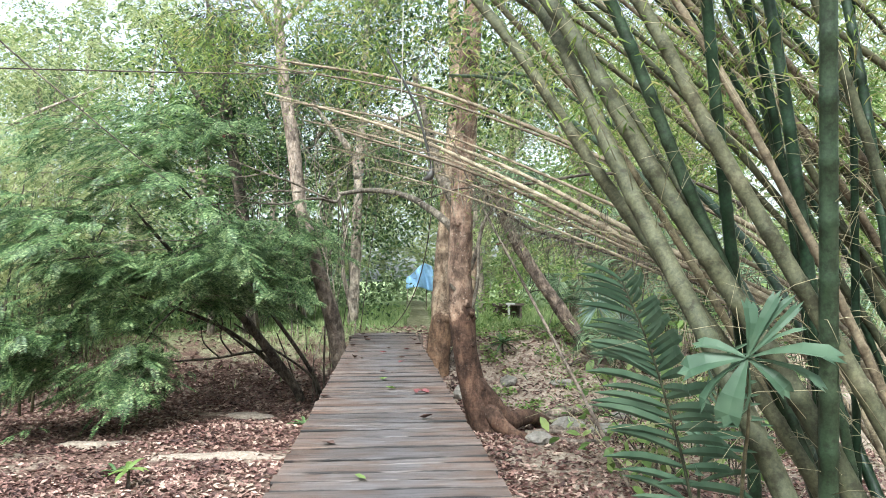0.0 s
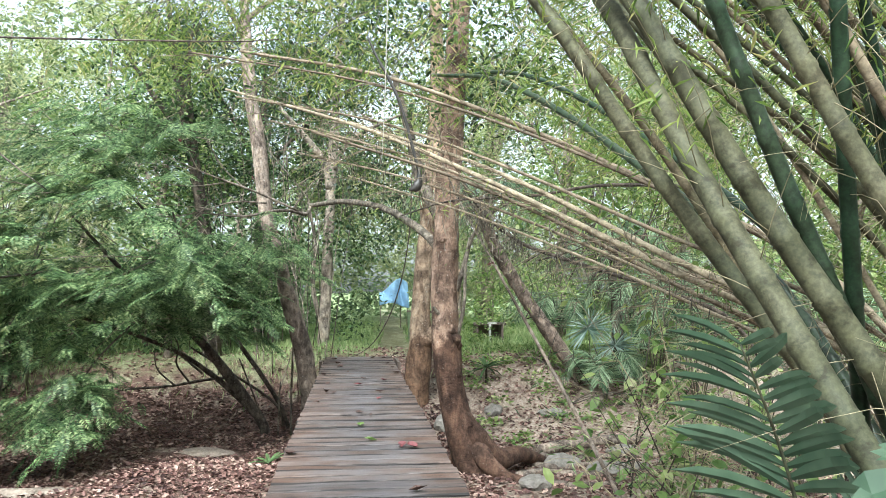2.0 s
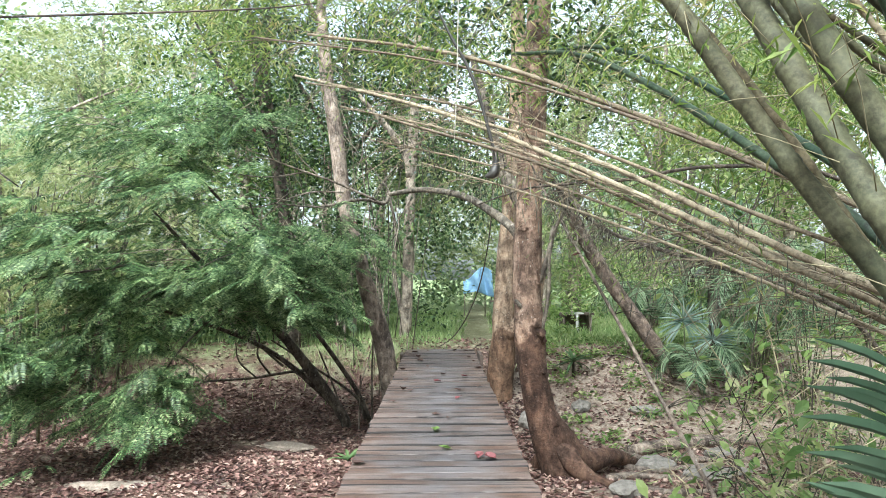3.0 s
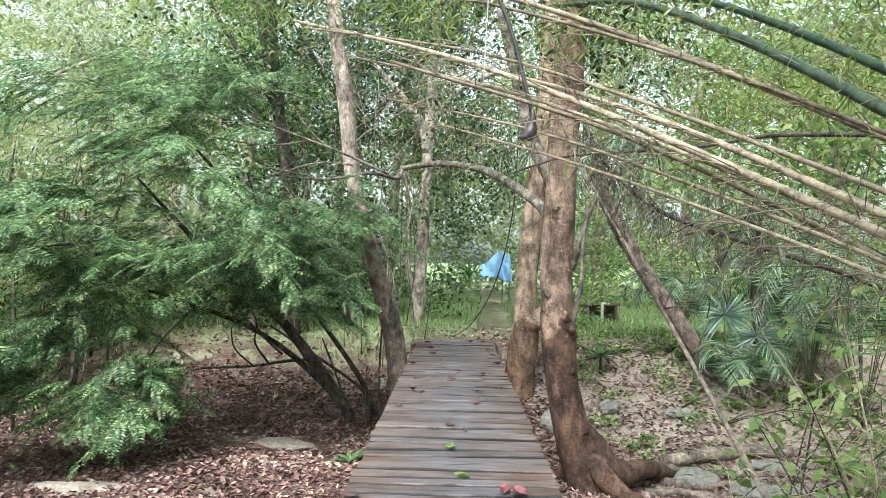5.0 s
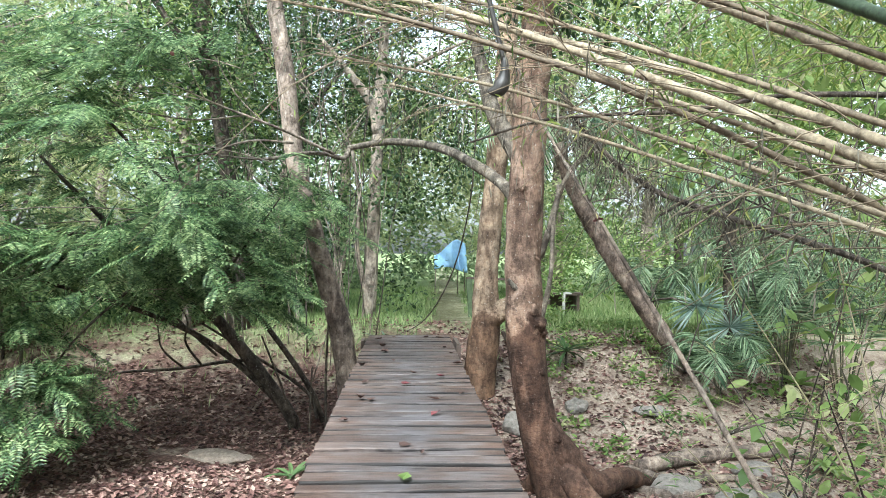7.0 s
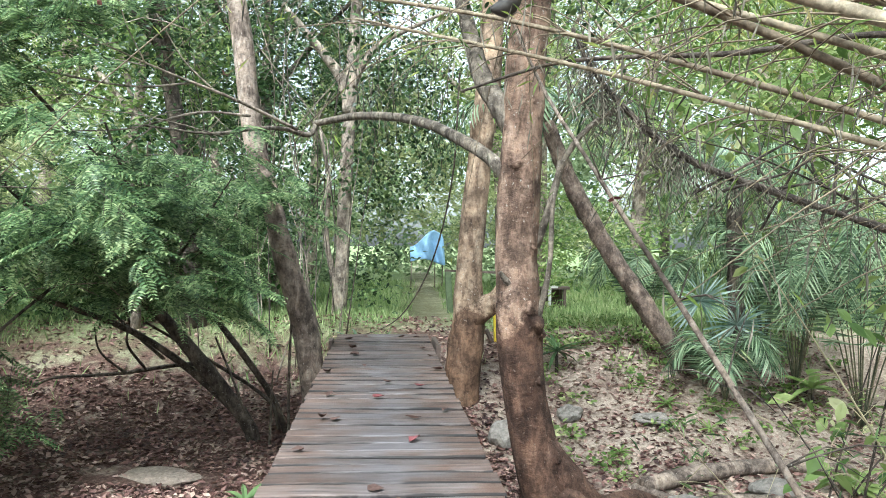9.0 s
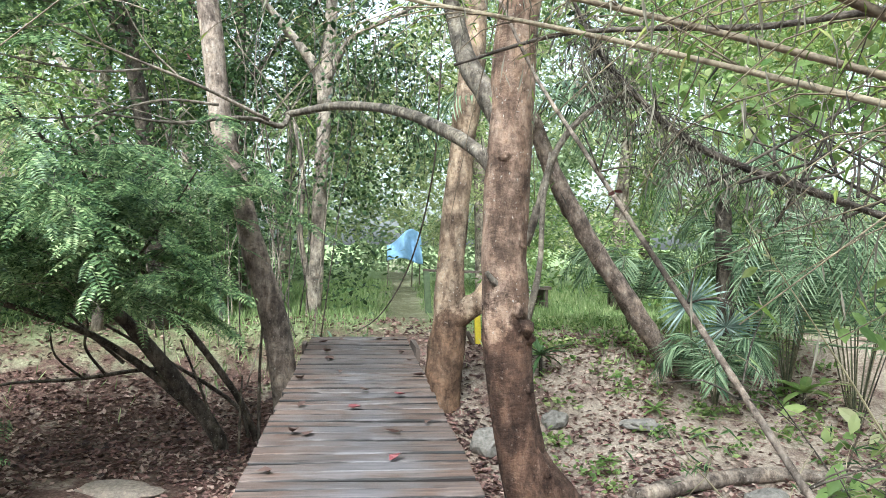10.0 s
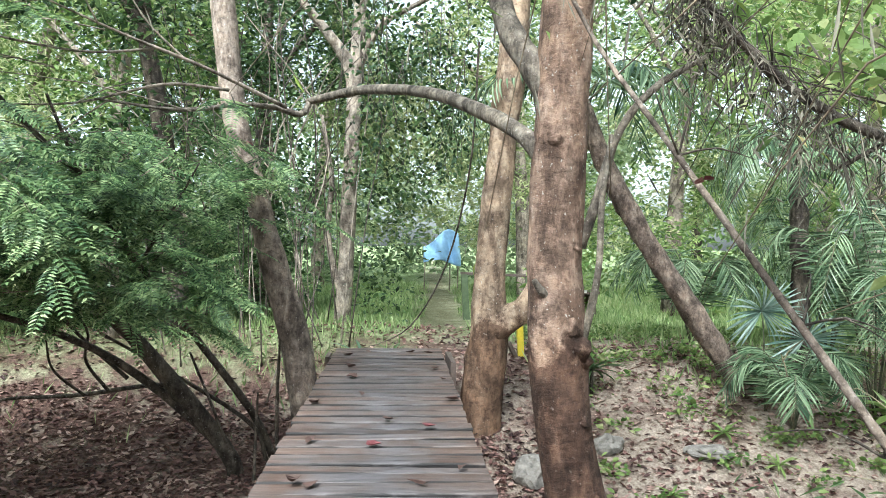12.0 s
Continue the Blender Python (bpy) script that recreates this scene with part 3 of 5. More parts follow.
tree("crooked_tree", "grey mottled tree leaning away from the footbridge", [(-0.95, 18.2, -1.55), (-0.98, 18.2, -0.9), (-1.08, 18.2, -0.3), (-1.2, 18.2, 0.3), (-1.4, 18.2, 1.05), (-1.6, 18.2, 1.75), (-1.8, 18.2, 2.45), (-1.98, 18.2, 3.1), (-2.08, 18.2, 4.0), (-2.2, 18.2, 4.9), (-2.4, 18.2, 6.2), (-2.6, 18.3, 9)],
     [0.3, 0.21, 0.195, 0.2, 0.172, 0.16, 0.155, 0.155, 0.16, 0.155, 0.135, 0.08], M["bark_grey"],
     limbs=[([(-2.48, 18.2, 6.9), (-2.9, 17.8, 7.6), (-3.6, 17.4, 8.2)], [0.07, 0.05, 0.03]), ([(-2.5, 18.2, 7.3), (-1.9, 18.6, 8.0), (-1.2, 19, 8.8)], [0.07, 0.05, 0.03])],
     flare=[([(-0.9, 18.1, -0.8), (-0.7, 18.1, -1.2), (-0.5, 18.2, -1.6)], [0.14, 0.1, 0.05])],
     crown=(cloud(28, (-5.2, 17.0, 4.8), (0.6, 21, 9.5)), 0.9, 100, OVAL, 0.115, M["leaf_dark"]))

tree("slender_tree", "slender pale tree past the end of the footbridge", [(-1.0, 23.5, -0.5), (-0.97, 23.5, -0.1), (-0.91, 23.5, 0.9), (-0.86, 23.5, 2.6), (-0.81, 23.5, 3.8), (-0.75, 23.5, 5), (-0.68, 23.5, 6.4), (-0.5, 23.6, 10)],
     [0.21, 0.178, 0.157, 0.147, 0.142, 0.142, 0.13, 0.08], M["bark_pale"],
     limbs=[([(-0.8, 23.5, 4.4), (-0.95, 23.4, 5.1), (-1.5, 23.2, 5.8), (-2.2, 23, 6.6)], [0.13, 0.12, 0.09, 0.05]),
            ([(-0.75, 23.45, 4.9), (-0.3, 23.2, 5.7), (0.4, 23, 6.1), (1.3, 22.8, 6.5)], [0.08, 0.07, 0.05, 0.03]),
            ([(-0.95, 23.5, 0.3), (-1.25, 23.4, 1.6), (-1.2, 23.4, 2.8), (-1.4, 23.3, 4)], [0.07, 0.06, 0.05, 0.03])],
     crown=(np.vstack([cloud(34, (-3.5, 22, 4.6), (2.2, 27, 10)), cloud(9, (-3.8, 23, 1.2), (-0.8, 26, 4.6)), cloud(9, (-0.6, 23.5, 0.3), (0.3, 25.5, 3.5))]), 0.8, 120, OVAL, 0.125, M["leaf_dark"]))


# ---- bamboo ----
def culm(name, pts, radius, mat, parent, n=64, gap=0.34, thin=0.55):
    """A cane with swollen nodes; it thins towards its tip."""
    c = curve_pts(pts, n)
    run = np.concatenate([[0], np.cumsum(np.linalg.norm(np.diff(c, axis=0), axis=1))])
    ks = int(run[-1] / gap)
    s, r = [], []
    first = rng.uniform(0, gap)
    for k in range(ks):
        m = first + k * gap
        for d, q in ((-0.022, 1.0), (-0.007, 1.13), (0.004, 1.05), (0.012, 1.12), (0.03, 1.0)):
            if 0 < m + d < run[-1]:
                s.append(m + d)
                r.append(q)
    s = np.array([0] + s + [run[-1]])
    r = np.array([1] + r + [1.0]) * radius * (1 - (1 - thin) * s / run[-1])
    p = np.stack([np.interp(s, run, c[:, k]) for k in range(3)], 1)
    return obj(name, *tube(p, None, 0, 12, 0, rings=r), mat, parent, True), c


def wiry(places, aheads, lengths, radius, droop=0.25):
    """Thin branching side shoots, joined."""
    shapes, ends = [], []
    for p, a, ln in zip(places, aheads, lengths):
        a = a / np.linalg.norm(a)
        k = rng.normal(0, 0.28, 3)
        mid = p + a * ln * 0.5 + k * ln * 0.4
        end = p + (a + k) * ln + np.array((0, 0, -droop * ln))
        shapes.append(tube([p, mid, end], [radius, radius * 0.8, radius * 0.35], 5, 4))
        ends.append((p, mid, end))
    return join(*shapes), ends


def arch(base, low, mid, high, rise=2.4, lean=1.35):
    """Places on a cane that bows over beyond its known stretch."""
    base, low, mid, high = (np.array(q, dtype=float) for q in (base, low, mid, high))
    d = (high - mid) / (high[2] - mid[2])
    return [base, low, mid, high, high + d * rise * np.array((lean, lean, 1.0))]


clump = empty("bamboo_clump", "clump of thick grey-green bamboo canes leaning over the gully", "bamboo", (3.3, 4.8, FLOOR))
canes = [
    ((3.25, 4.75, -1.6), (2.75, 4.94, 0.0), (1.54, 5.44, 2.0), (0.62, 5.82, 3.5), 0.055, "culm"),
    ((2.45, 3.6, -1.6), (2.15, 4.05, 0.0), (1.56, 5.09, 2.0), (1.12, 5.87, 3.5), 0.07, "culm"),
    ((3.25, 4.35, -1.6), (2.79, 4.57, 0.0), (1.79, 5.1, 2.0), (1.03, 5.51, 3.5), 0.076, "culm"),
    ((3.2, 5.06, -1.6), (2.8, 5.06, 0.0), (1.95, 5.05, 2.0), (1.31, 5.04, 3.5), 0.056, "culm_dark"),
    ((3.35, 3.95, -1.6), (2.96, 4.15, 0.0), (2.09, 4.65, 2.0), (1.44, 5.03, 3.5), 0.06, "culm"),
    ((2.75, 5.7, -1.6), (2.58, 5.42, 0.0), (2.16, 4.9, 2.0), (1.86, 4.52, 3.5), 0.05, "culm_dark"),
    ((2.66, 4.75, -1.6), (2.59, 4.51, 0.0), (2.43, 4.16, 2.0), (2.31, 3.89, 3.5), 0.064, "culm_dark"),
]
paths = []
for b, lo, m, h, r, k in canes:
    paths.append(culm("cane", arch(b, lo, m, h), r, M[k], clump)[1])
for k in range(22):
    bx, by = rng.uniform(3.5, 6.4), rng.uniform(4.0, 6.3)
    sl, t = rng.uniform(0.2, 0.72), rng.uniform(-0.05, 0.3)
    lo = (bx - 0.45 * sl, by + 0.4 * t, -0.2)
    m = (bx - 2.2 * sl, by + 2.4 * t, 2.0)
    h = (m[0] - 1.6 * sl, m[1] + 1.5 * t, 3.5)
    paths.append(culm("cane", arch((bx, by, -1.6), lo, m, h, 2.4, 1.3), rng.uniform(0.026, 0.05), M[("culm", "culm_dark", "culm_dry", "culm", "culm")[k % 5]], clump)[1])
# dark upright canes at the heart of the clump
for k in range(6):
    bx, by = rng.uniform(2.75, 3.9), rng.uniform(4.3, 6.2)
    sl, t = rng.uniform(0.04, 0.3), rng.uniform(-0.15, 0.15)
    lo, m = (bx - 0.4 * sl, by + 0.4 * t, -0.2), (bx - 2.0 * sl, by + 2.2 * t, 2.0)
    paths.append(culm("cane", arch((bx, by, -1.6), lo, m, (m[0] - 1.6 * sl, m[1] + 1.5 * t, 3.5), 2.4, 1.5), rng.uniform(0.035, 0.055), M["culm_dark"], clump)[1])
# thinner old canes lying back at a low slant behind the others
for k in range(16):
    bx, by = rng.uniform(5.0, 7.4), rng.uniform(4.6, 6.6)
    sl, t = rng.uniform(0.55, 0.95), rng.uniform(-0.05, 0.12)
    lo = (bx - 0.8 * sl, by + 0.6 * t, -0.3)
    m = (bx - 2.7 * sl, by + 3.0 * t, 1.9)
    h = (m[0] - 1.8 * sl, m[1] + 1.5 * t, 3.3)
    paths.append(culm("cane", arch((bx, by, -1.6), lo, m, h, 1.6, 1.3), rng.uniform(0.022, 0.04), M["culm_dry" if k % 3 == 0 else "culm"], clump)[1])
# the two dark canes that bow forward over the gully
for dx, r in ((0.0, 0.055), (0.35, 0.05)):
    paths.append(culm("cane", [(3.6 + dx, 5.2, -1.6), (3.3 + dx, 7.0, 1.2), (2.76 + dx, 8.9, 2.7 + dx * 0.3), (1.98 + dx, 12.0, 4.4 + dx * 0.3), (1.2 + dx, 14.5, 5.2)], r, M["culm_dark"], clump)[1])

dry = empty("dry_bamboo", "dead straw-coloured bamboo canes arching low across the bridge", "bamboo", (5.2, 6.4, FLOOR))
fallen = [
    ([(6.6, 7.6, -1.6), (5.2, 9.2, 1.4), (3.44, 9.78, 2.58), (0.58, 10.88, 4.03), (-1.6, 11.6, 4.6)], 0.05),
    ([(5.3, 5.6, -1.6), (4.3, 6.7, 0.5), (2.54, 8.35, 1.8), (0.26, 10.59, 3.32), (-1.9, 12.4, 4.3)], 0.045),
    ([(5.0, 5.4, -1.6), (4.0, 6.4, 0.6), (2.52, 8.34, 1.92), (1.34, 10.1, 2.9), (-0.2, 12.0, 3.8)], 0.045),
    ([(6.2, 8.3, -1.6), (4.8, 9.0, 0.6), (3.07, 9.34, 1.66), (1.27, 9.77, 2.61), (-0.6, 10.3, 3.3)], 0.038),
    ([(5.4, 6.2, -1.6), (4.4, 7.2, 0.7), (2.9, 8.7, 1.75), (0.7, 10.4, 3.0), (-1.2, 11.6, 3.7)], 0.03),
    ([(5.6, 6.4, -1.6), (4.5, 7.6, 0.5), (3.0, 9.0, 1.6), (0.9, 10.8, 2.75), (-0.9, 12.2, 3.4)], 0.028),
    ([(5.2, 5.9, -1.6), (4.2, 7.0, 0.9), (2.6, 8.9, 2.2), (0.4, 10.9, 3.5), (-1.7, 12.0, 4.1)], 0.03),
    ([(5.5, 6.0, -1.6), (4.5, 7.0, 0.3), (3.1, 8.5, 1.35), (1.3, 10.3, 2.35), (-0.2, 11.6, 3.0)], 0.026),
    ([(5.9, 7.0, -1.6), (4.6, 8.2, 1.3), (2.7, 9.4, 2.75), (0.3, 10.6, 3.9), (-2.2, 11.4, 4.5)], 0.03),
]
drypaths = [culm("cane", p, r, M["culm_dry"], dry, 50, 0.3, 0.35)[1] for p, r in fallen]

# wiry side shoots and hanging leaves
tp, ta, tl = [], [], []
for c in paths:
    for k in range(24):
        i = rng.integers(14, len(c) - 3)
        d = c[i + 1] - c[i]
        tp.append(c[i])
        ta.append(np.array((rng.normal(-0.25, 0.8), rng.normal(0, 0.8), rng.normal(0.05, 0.5))) + d)
        tl.append(rng.uniform(0.35, 1.2))
sh, ends = wiry(tp, ta, tl, 0.0026)
tagged(obj("brushwood", *sh, M["twig"], clump, True), "thin wiry yellowish shoots", kind="stuff")
tp, ta, tl = [], [], []
for c in drypaths:
    for k in range(44):
        i = rng.integers(12, len(c) - 2)
        tp.append(c[i])
        ta.append(np.array((rng.normal(-0.9, 0.5), rng.normal(0.5, 0.5), rng.normal(0.25, 0.35))))
        tl.append(rng.uniform(0.25, 1.3))
sh, ends2 = wiry(tp, ta, tl, 0.0045, 0.3)
tagged(obj("brushwood", *sh, M["culm_dry"], dry, True), "thin dry shoots", kind="stuff")


def hanging(ends, per, spread):
    out = []
    for p, m, e in ends:
        for u in rng.uniform(0.3, 1.05, per):
            q = p + (e - p) * u if u > 0.5 else m
            out.append(q + rng.normal(0, spread, 3))
    return np.array(out)


lp = hanging([e for e in ends if e[2][2] > 2.3], 12, 0.14)
k = len(lp)
tagged(obj("foliage", *stamp(*SLIM, lp, scatter_dirs(k, 0.5, -0.7), rough_up(k, 0.8), rng.uniform(0.06, 0.13, k)), M["leaf_bamboo"], clump), kind="stuff")
lp = hanging(ends2, 2, 0.1)
k = len(lp)
tagged(obj("foliage", *stamp(*SLIM, lp, scatter_dirs(k, 0.5, -0.7), rough_up(k, 0.8), rng.uniform(0.06, 0.13, k)), M["leaf_bamboo"], dry), kind="stuff")
DANGLE = blade(0.07, 0.1, 0.05)
lp = hanging(ends2, 4, 0.09)
k = len(lp)
tagged(obj("dry_fringe", *stamp(*DANGLE, lp, np.stack([rng.normal(0, 0.22, k), rng.normal(0, 0.22, k), -np.ones(k)], 1), scatter_dirs(k, 0.3, 0), rng.uniform(0.06, 0.2, k)), M["leaf_sere"], dry), "hanging dry strips", kind="stuff")

# leafy bamboo tops that hang into the view above the gully, after a first cloud unseen overhead, added to shade the
# young palm and near canes
sp = np.vstack([cloud(70, (-0.8, -3.2, 6.0), (3.0, 1.0, 8.2)), cloud(90, (-0.8, 9.5, 3.9), (6.5, 15.5, 6.8)), cloud(32, (1.0, 6.0, 4.6), (6.0, 10.5, 6.5)), cloud(50, (-3.8, 11, 4.6), (0.5, 15, 7.0)), cloud(26, (3.2, 11, 2.6), (7.0, 15, 4.6))])
p = clumps(sp, [0.75] * len(sp), 95, 0.55)
k = len(p)
tagged(obj("hanging_foliage", *stamp(*SLIM, p, scatter_dirs(k, 0.45, -0.6), rough_up(k, 0.8), rng.uniform(0.1, 0.22, k)), M["leaf_bamboo"], clump), "yellow-green drooping bamboo leaves", kind="stuff")
tp, ta, tl = [], [], []
for c in sp:
    for j in range(3):
        tp.append(np.asarray(c) + (0.9, -0.3, 0.6))
        ta.append(np.array((rng.normal(-1.0, 0.3), rng.normal(0.3, 0.4), rng.normal(-0.4, 0.3))))
        tl.append(rng.uniform(0.8, 1.9))
sh, _ = wiry(tp, ta, tl, 0.0045, 0.3)
tagged(obj("brushwood", *sh, M["bark_moss"], clump, True), kind="stuff")


# ---- the feathery shrub over the gully ----
shrub = empty("spreading_shrub", "wide shrub with feathery green leaves and slanting dark stems", "shrub", (-2.15, 18.5, -1.5))
stems = [
    ([(-1.95, 18.5, -1.65), (-2.06, 18.45, -1.25), (-2.7, 18.1, -0.25), (-3.32, 17.7, 0.62), (-4.3, 16.8, 1.7), (-5.0, 15.6, 2.8)], [0.1, 0.11, 0.115, 0.085, 0.05, 0.02]),
    ([(-2.1, 18.45, -1.2), (-2.9, 18.15, -0.35), (-3.7, 17.7, 0.3), (-4.8, 16.6, 0.9), (-5.8, 15.6, 1.3)], [0.06, 0.055, 0.045, 0.03, 0.015]),
    ([(-1.5, 18.8, -1.5), (-1.75, 18.7, -0.85), (-2.2, 18.3, -0.05), (-2.72, 18.0, 0.75), (-3.3, 17.2, 1.9), (-3.5, 16.4, 3.0)], [0.055, 0.05, 0.048, 0.042, 0.03, 0.015]),
    ([(-1.6, 18.65, -1.4), (-1.8, 18.6, -0.9), (-2.75, 18.2, -0.15), (-3.4, 17.8, 0.35)], [0.03, 0.028, 0.025, 0.018]),
    ([(-2.75, 18.15, -0.3), (-3.2, 18.3, -0.36), (-4.0, 18.45, -0.5), (-4.95, 18.6, -0.58), (-5.3, 18.6, -0.72)], [0.035, 0.03, 0.028, 0.022, 0.016]),
    ([(-3.2, 18.0, -0.2), (-3.6, 18.0, 0.15), (-3.95, 17.9, 0.55), (-4.3, 17.5, 1.2)], [0.025, 0.022, 0.018, 0.01]),
    ([(-3.5, 18.2, -0.4), (-3.75, 18.1, 0.0), (-3.7, 18.0, 0.4), (-3.9, 17.6, 0.9)], [0.022, 0.02, 0.015, 0.008]),
    ([(-3.8, 18.2, -0.45), (-4.1, 18.0, -0.1), (-4.15, 17.9, 0.3)], [0.02, 0.016, 0.01]),
    ([(-1.42, 18.4, -1.6), (-1.43, 18.4, -0.6), (-1.4, 18.4, 0.3)], [0.028, 0.024, 0.016]),
    ([(-1.68, 18.2, -1.6), (-1.66, 18.2, -0.8), (-1.64, 18.2, -0.4)], [0.022, 0.018, 0.012]),
    ([(-1.95, 18.4, -1.5), (-2.2, 18.3, -0.7), (-2.5, 18.2, 0.1)], [0.024, 0.02, 0.014]),
    ([(-4.3, 16.8, 1.7), (-5.3, 15.4, 1.8), (-6.5, 14.4, 1.6)], [0.04, 0.025, 0.01]),
    ([(-3.4, 17.0, 2.2), (-4.2, 16.0, 3.3), (-4.9, 15.2, 4.2)], [0.03, 0.022, 0.01]),
    ([(-2.9, 17.6, 1.3), (-2.3, 16.8, 1.9), (-1.9, 16.2, 2.3)], [0.025, 0.016, 0.008]),
    ([(-4.0, 17.0, 1.2), (-4.6, 15.8, 0.3), (-4.9, 15.2, -0.5)], [0.025, 0.016, 0.008]),
]
for pts, rr in stems:
    obj("stem", *tube(pts, rr, 14, 8, 0.12, 5.0, 2), M["bark_dark"], shrub, True)


tw = cloud(70, (-6.0, 15.5, 0.6), (-1.9, 17.6, 4.6))
sh, _ = wiry(list(tw), [np.array((rng.normal(-0.9, 0.5), rng.normal(-0.4, 0.5), rng.normal(0.25, 0.4))) for _ in tw], rng.uniform(0.6, 2.2, 70), 0.009, 0.1)
tagged(obj("brushwood", *sh, M["bark_pale"], shrub, True), "bare grey twigs", kind="stuff")


def dome(n, centre, rad, shell=0.55):
    """Places in the outer part of a lumpy dome."""
    d = rng.normal(0, 1, (n, 3))
    d /= np.linalg.norm(d, axis=1)[:, None]
    return np.asarray(centre) + d * np.asarray(rad) * rng.uniform(shell, 1.0, (n, 1))


def tier_set(n, lo, hi, thick=0.12):
    """Twig ends gathered on a few spreading, sagging layers."""
    out = []
    while len(out) < n:
        c = rng.uniform(lo, hi)
        w = rng.uniform(0.45, 1.0)
        for j in range(rng.integers(4, 8)):
            a, r = rng.uniform(0, 2 * math.pi), w * math.sqrt(rng.random())
            out.append(c + np.array((math.cos(a) * r, math.sin(a) * r, -0.35 * r * r + rng.normal(0, thick))))
    return np.array(out[:n])


rng = np.random.default_rng(21)
tiers = np.vstack([tier_set(150, (-6.2, 14.2, 0.5), (-2.7, 17.2, 2.8)), tier_set(84, (-7.6, 13.6, 0.0), (-5.2, 16.0, 2.8)), tier_set(86, (-6.2, 14.0, 2.8), (-2.9, 16.8, 5.1)),
                   tier_set(36, (-3.2, 16.0, 0.9), (-1.9, 17.4, 2.5)), tier_set(40, (-5.2, 14.6, -0.85), (-4.3, 15.4, 0.3)), tier_set(30, (-7.0, 14.2, -0.4), (-5.3, 15, 0.5)), tier_set(14, (-2.3, 16.2, 2.3), (-1.75, 17.3, 2.7))])
tiers = tiers[(tiers[:, 2] > 0.85) | (tiers[:, 0] < -4.3)]


def sprays(name, centres, each, size, mat, parent, heart, label=""):
    """Drooping twigs with feathered leaves in two rows, one twig or more at each place, reaching away from the heart."""
    place, ahead, up, big = [], [], [], []
    twigs = []
    for c in np.asarray(centres):
        for j in range(each):
            out = c - np.asarray(heart)
            out = out / (np.linalg.norm(out[:2]) + 0.3) + rng.normal(0, 0.65, 3)
            out[2] = rng.normal(0.0, 0.22)
            out /= np.linalg.norm(out)
            side = np.cross(out, (0, 0, 1.0))
            side /= np.linalg.norm(side)
            lift = np.cross(side, out) + rng.normal(0, 0.25, 3) + np.array((0, -0.2, 0))
            ln, sag = rng.uniform(0.5, 1.05), rng.uniform(0.15, 0.5)
            o = c + rng.normal(0, 0.16, 3) - out * ln * 0.4
            m = rng.integers(6, 11)
            for i in range(m):
                u = (i + 0.6) / m
                q = 1 if i % 2 else -1
                open_out = 1.0 - 0.75 * u
                place.append(o + out * ln * u + np.array((0, 0, -sag * ln * u * u)))
                ahead.append(out * (0.45 + u) + side * q * open_out + np.array((0, 0, -0.25 - sag * u)) + rng.normal(0, 0.12, 3))
                up.append(lift)
                big.append(size * rng.uniform(0.75, 1.2) * (1 - 0.25 * u))
            e = o + out * ln + np.array((0, 0, -sag * ln))
            if j == 0:
                twigs.append(tube([o, o + out * ln * 0.5 + np.array((0, 0, -sag * ln * 0.25)), e], [0.006, 0.004, 0.002], 4, 4))
    obj(name, *stamp(*FEATHER, place, ahead, up, np.array(big)), mat, parent, label=label)
    tagged(obj("brushwood", *join(*twigs), M["bark_dark"], parent, True), kind="stuff")


sprays("crown", tiers, 2, 0.42, M["leaf_bush"], shrub, (-3.4, 17.6, 1.0), "layered feathery green leaves")


# ---- palms ----
def frond(parent, pts, leaflet, pairs, width, mat, droop=0.5, name="frond", fan=0.55, single=False):
    """One palm leaf: an arching stalk and pointed leaflets in two rows."""
    c = curve_pts(pts, 24)
    stalk = tube(c, [0.014, 0.004], 0, 5, rings=np.linspace(0.013, 0.004, 24))
    ob = obj(name, *stalk, M["culm"], parent, True)
    tan = np.gradient(c, axis=0)
    place, ahead, up, size = [], [], [], []
    for k in range(pairs):
        u = 0.22 + 0.78 * k / (pairs - 1)
        i = min(int(u * 23), 22)
        p = c[i] + (c[i + 1] - c[i]) * (u * 23 - i)
        t = tan[i] / np.linalg.norm(tan[i])
        s = np.cross(t, (0, 0, 1.0))
        s /= np.linalg.norm(s) + 1e-9
        for q in (-1, 1):
            place.append(p)
            ahead.append(t * (fan + 0.6 * u) + s * q + np.array((0, 0, -droop * rng.uniform(0.5, 1.2))) + rng.normal(0, 0.07, 3))
            up.append(np.cross(s, t) + rng.normal(0, 0.1, 3))
            size.append(leaflet * (0.55 + 0.7 * math.sin(math.pi * (0.2 + 0.75 * u))) * rng.uniform(0.85, 1.1))
    if single:
        for q in range(len(place)):
            obj("leaflet", *stamp(*strap(width), place[q:q + 1], ahead[q:q + 1], up[q:q + 1], size[q]), mat, ob)
    else:
        tagged(obj("leaf_blade", *stamp(*strap(width), place, ahead, up, np.array(size)), mat, ob), kind="stuff")
    return ob


def strap(width):
    """A long folded leaflet that bends over towards its point."""
    rows = [(0, 0.35, 0), (0.25, 0.9, 0.0), (0.55, 1.0, -0.03), (0.8, 0.75, -0.1), (1.0, 0.08, -0.2)]
    v, f = [], []
    for y, w, z in rows:
        v += [(-w * width / 2, y, z + 0.22 * w * width), (0, y, z), (w * width / 2, y, z + 0.22 * w * width)]
    for k in range(4):
        a = 3 * k
        for j in (0, 1):
            f += [(a + j, a + j + 1, a + j + 4), (a + j, a + j + 4, a + j + 3)]
    return np.array(v, dtype=float), np.array(f)


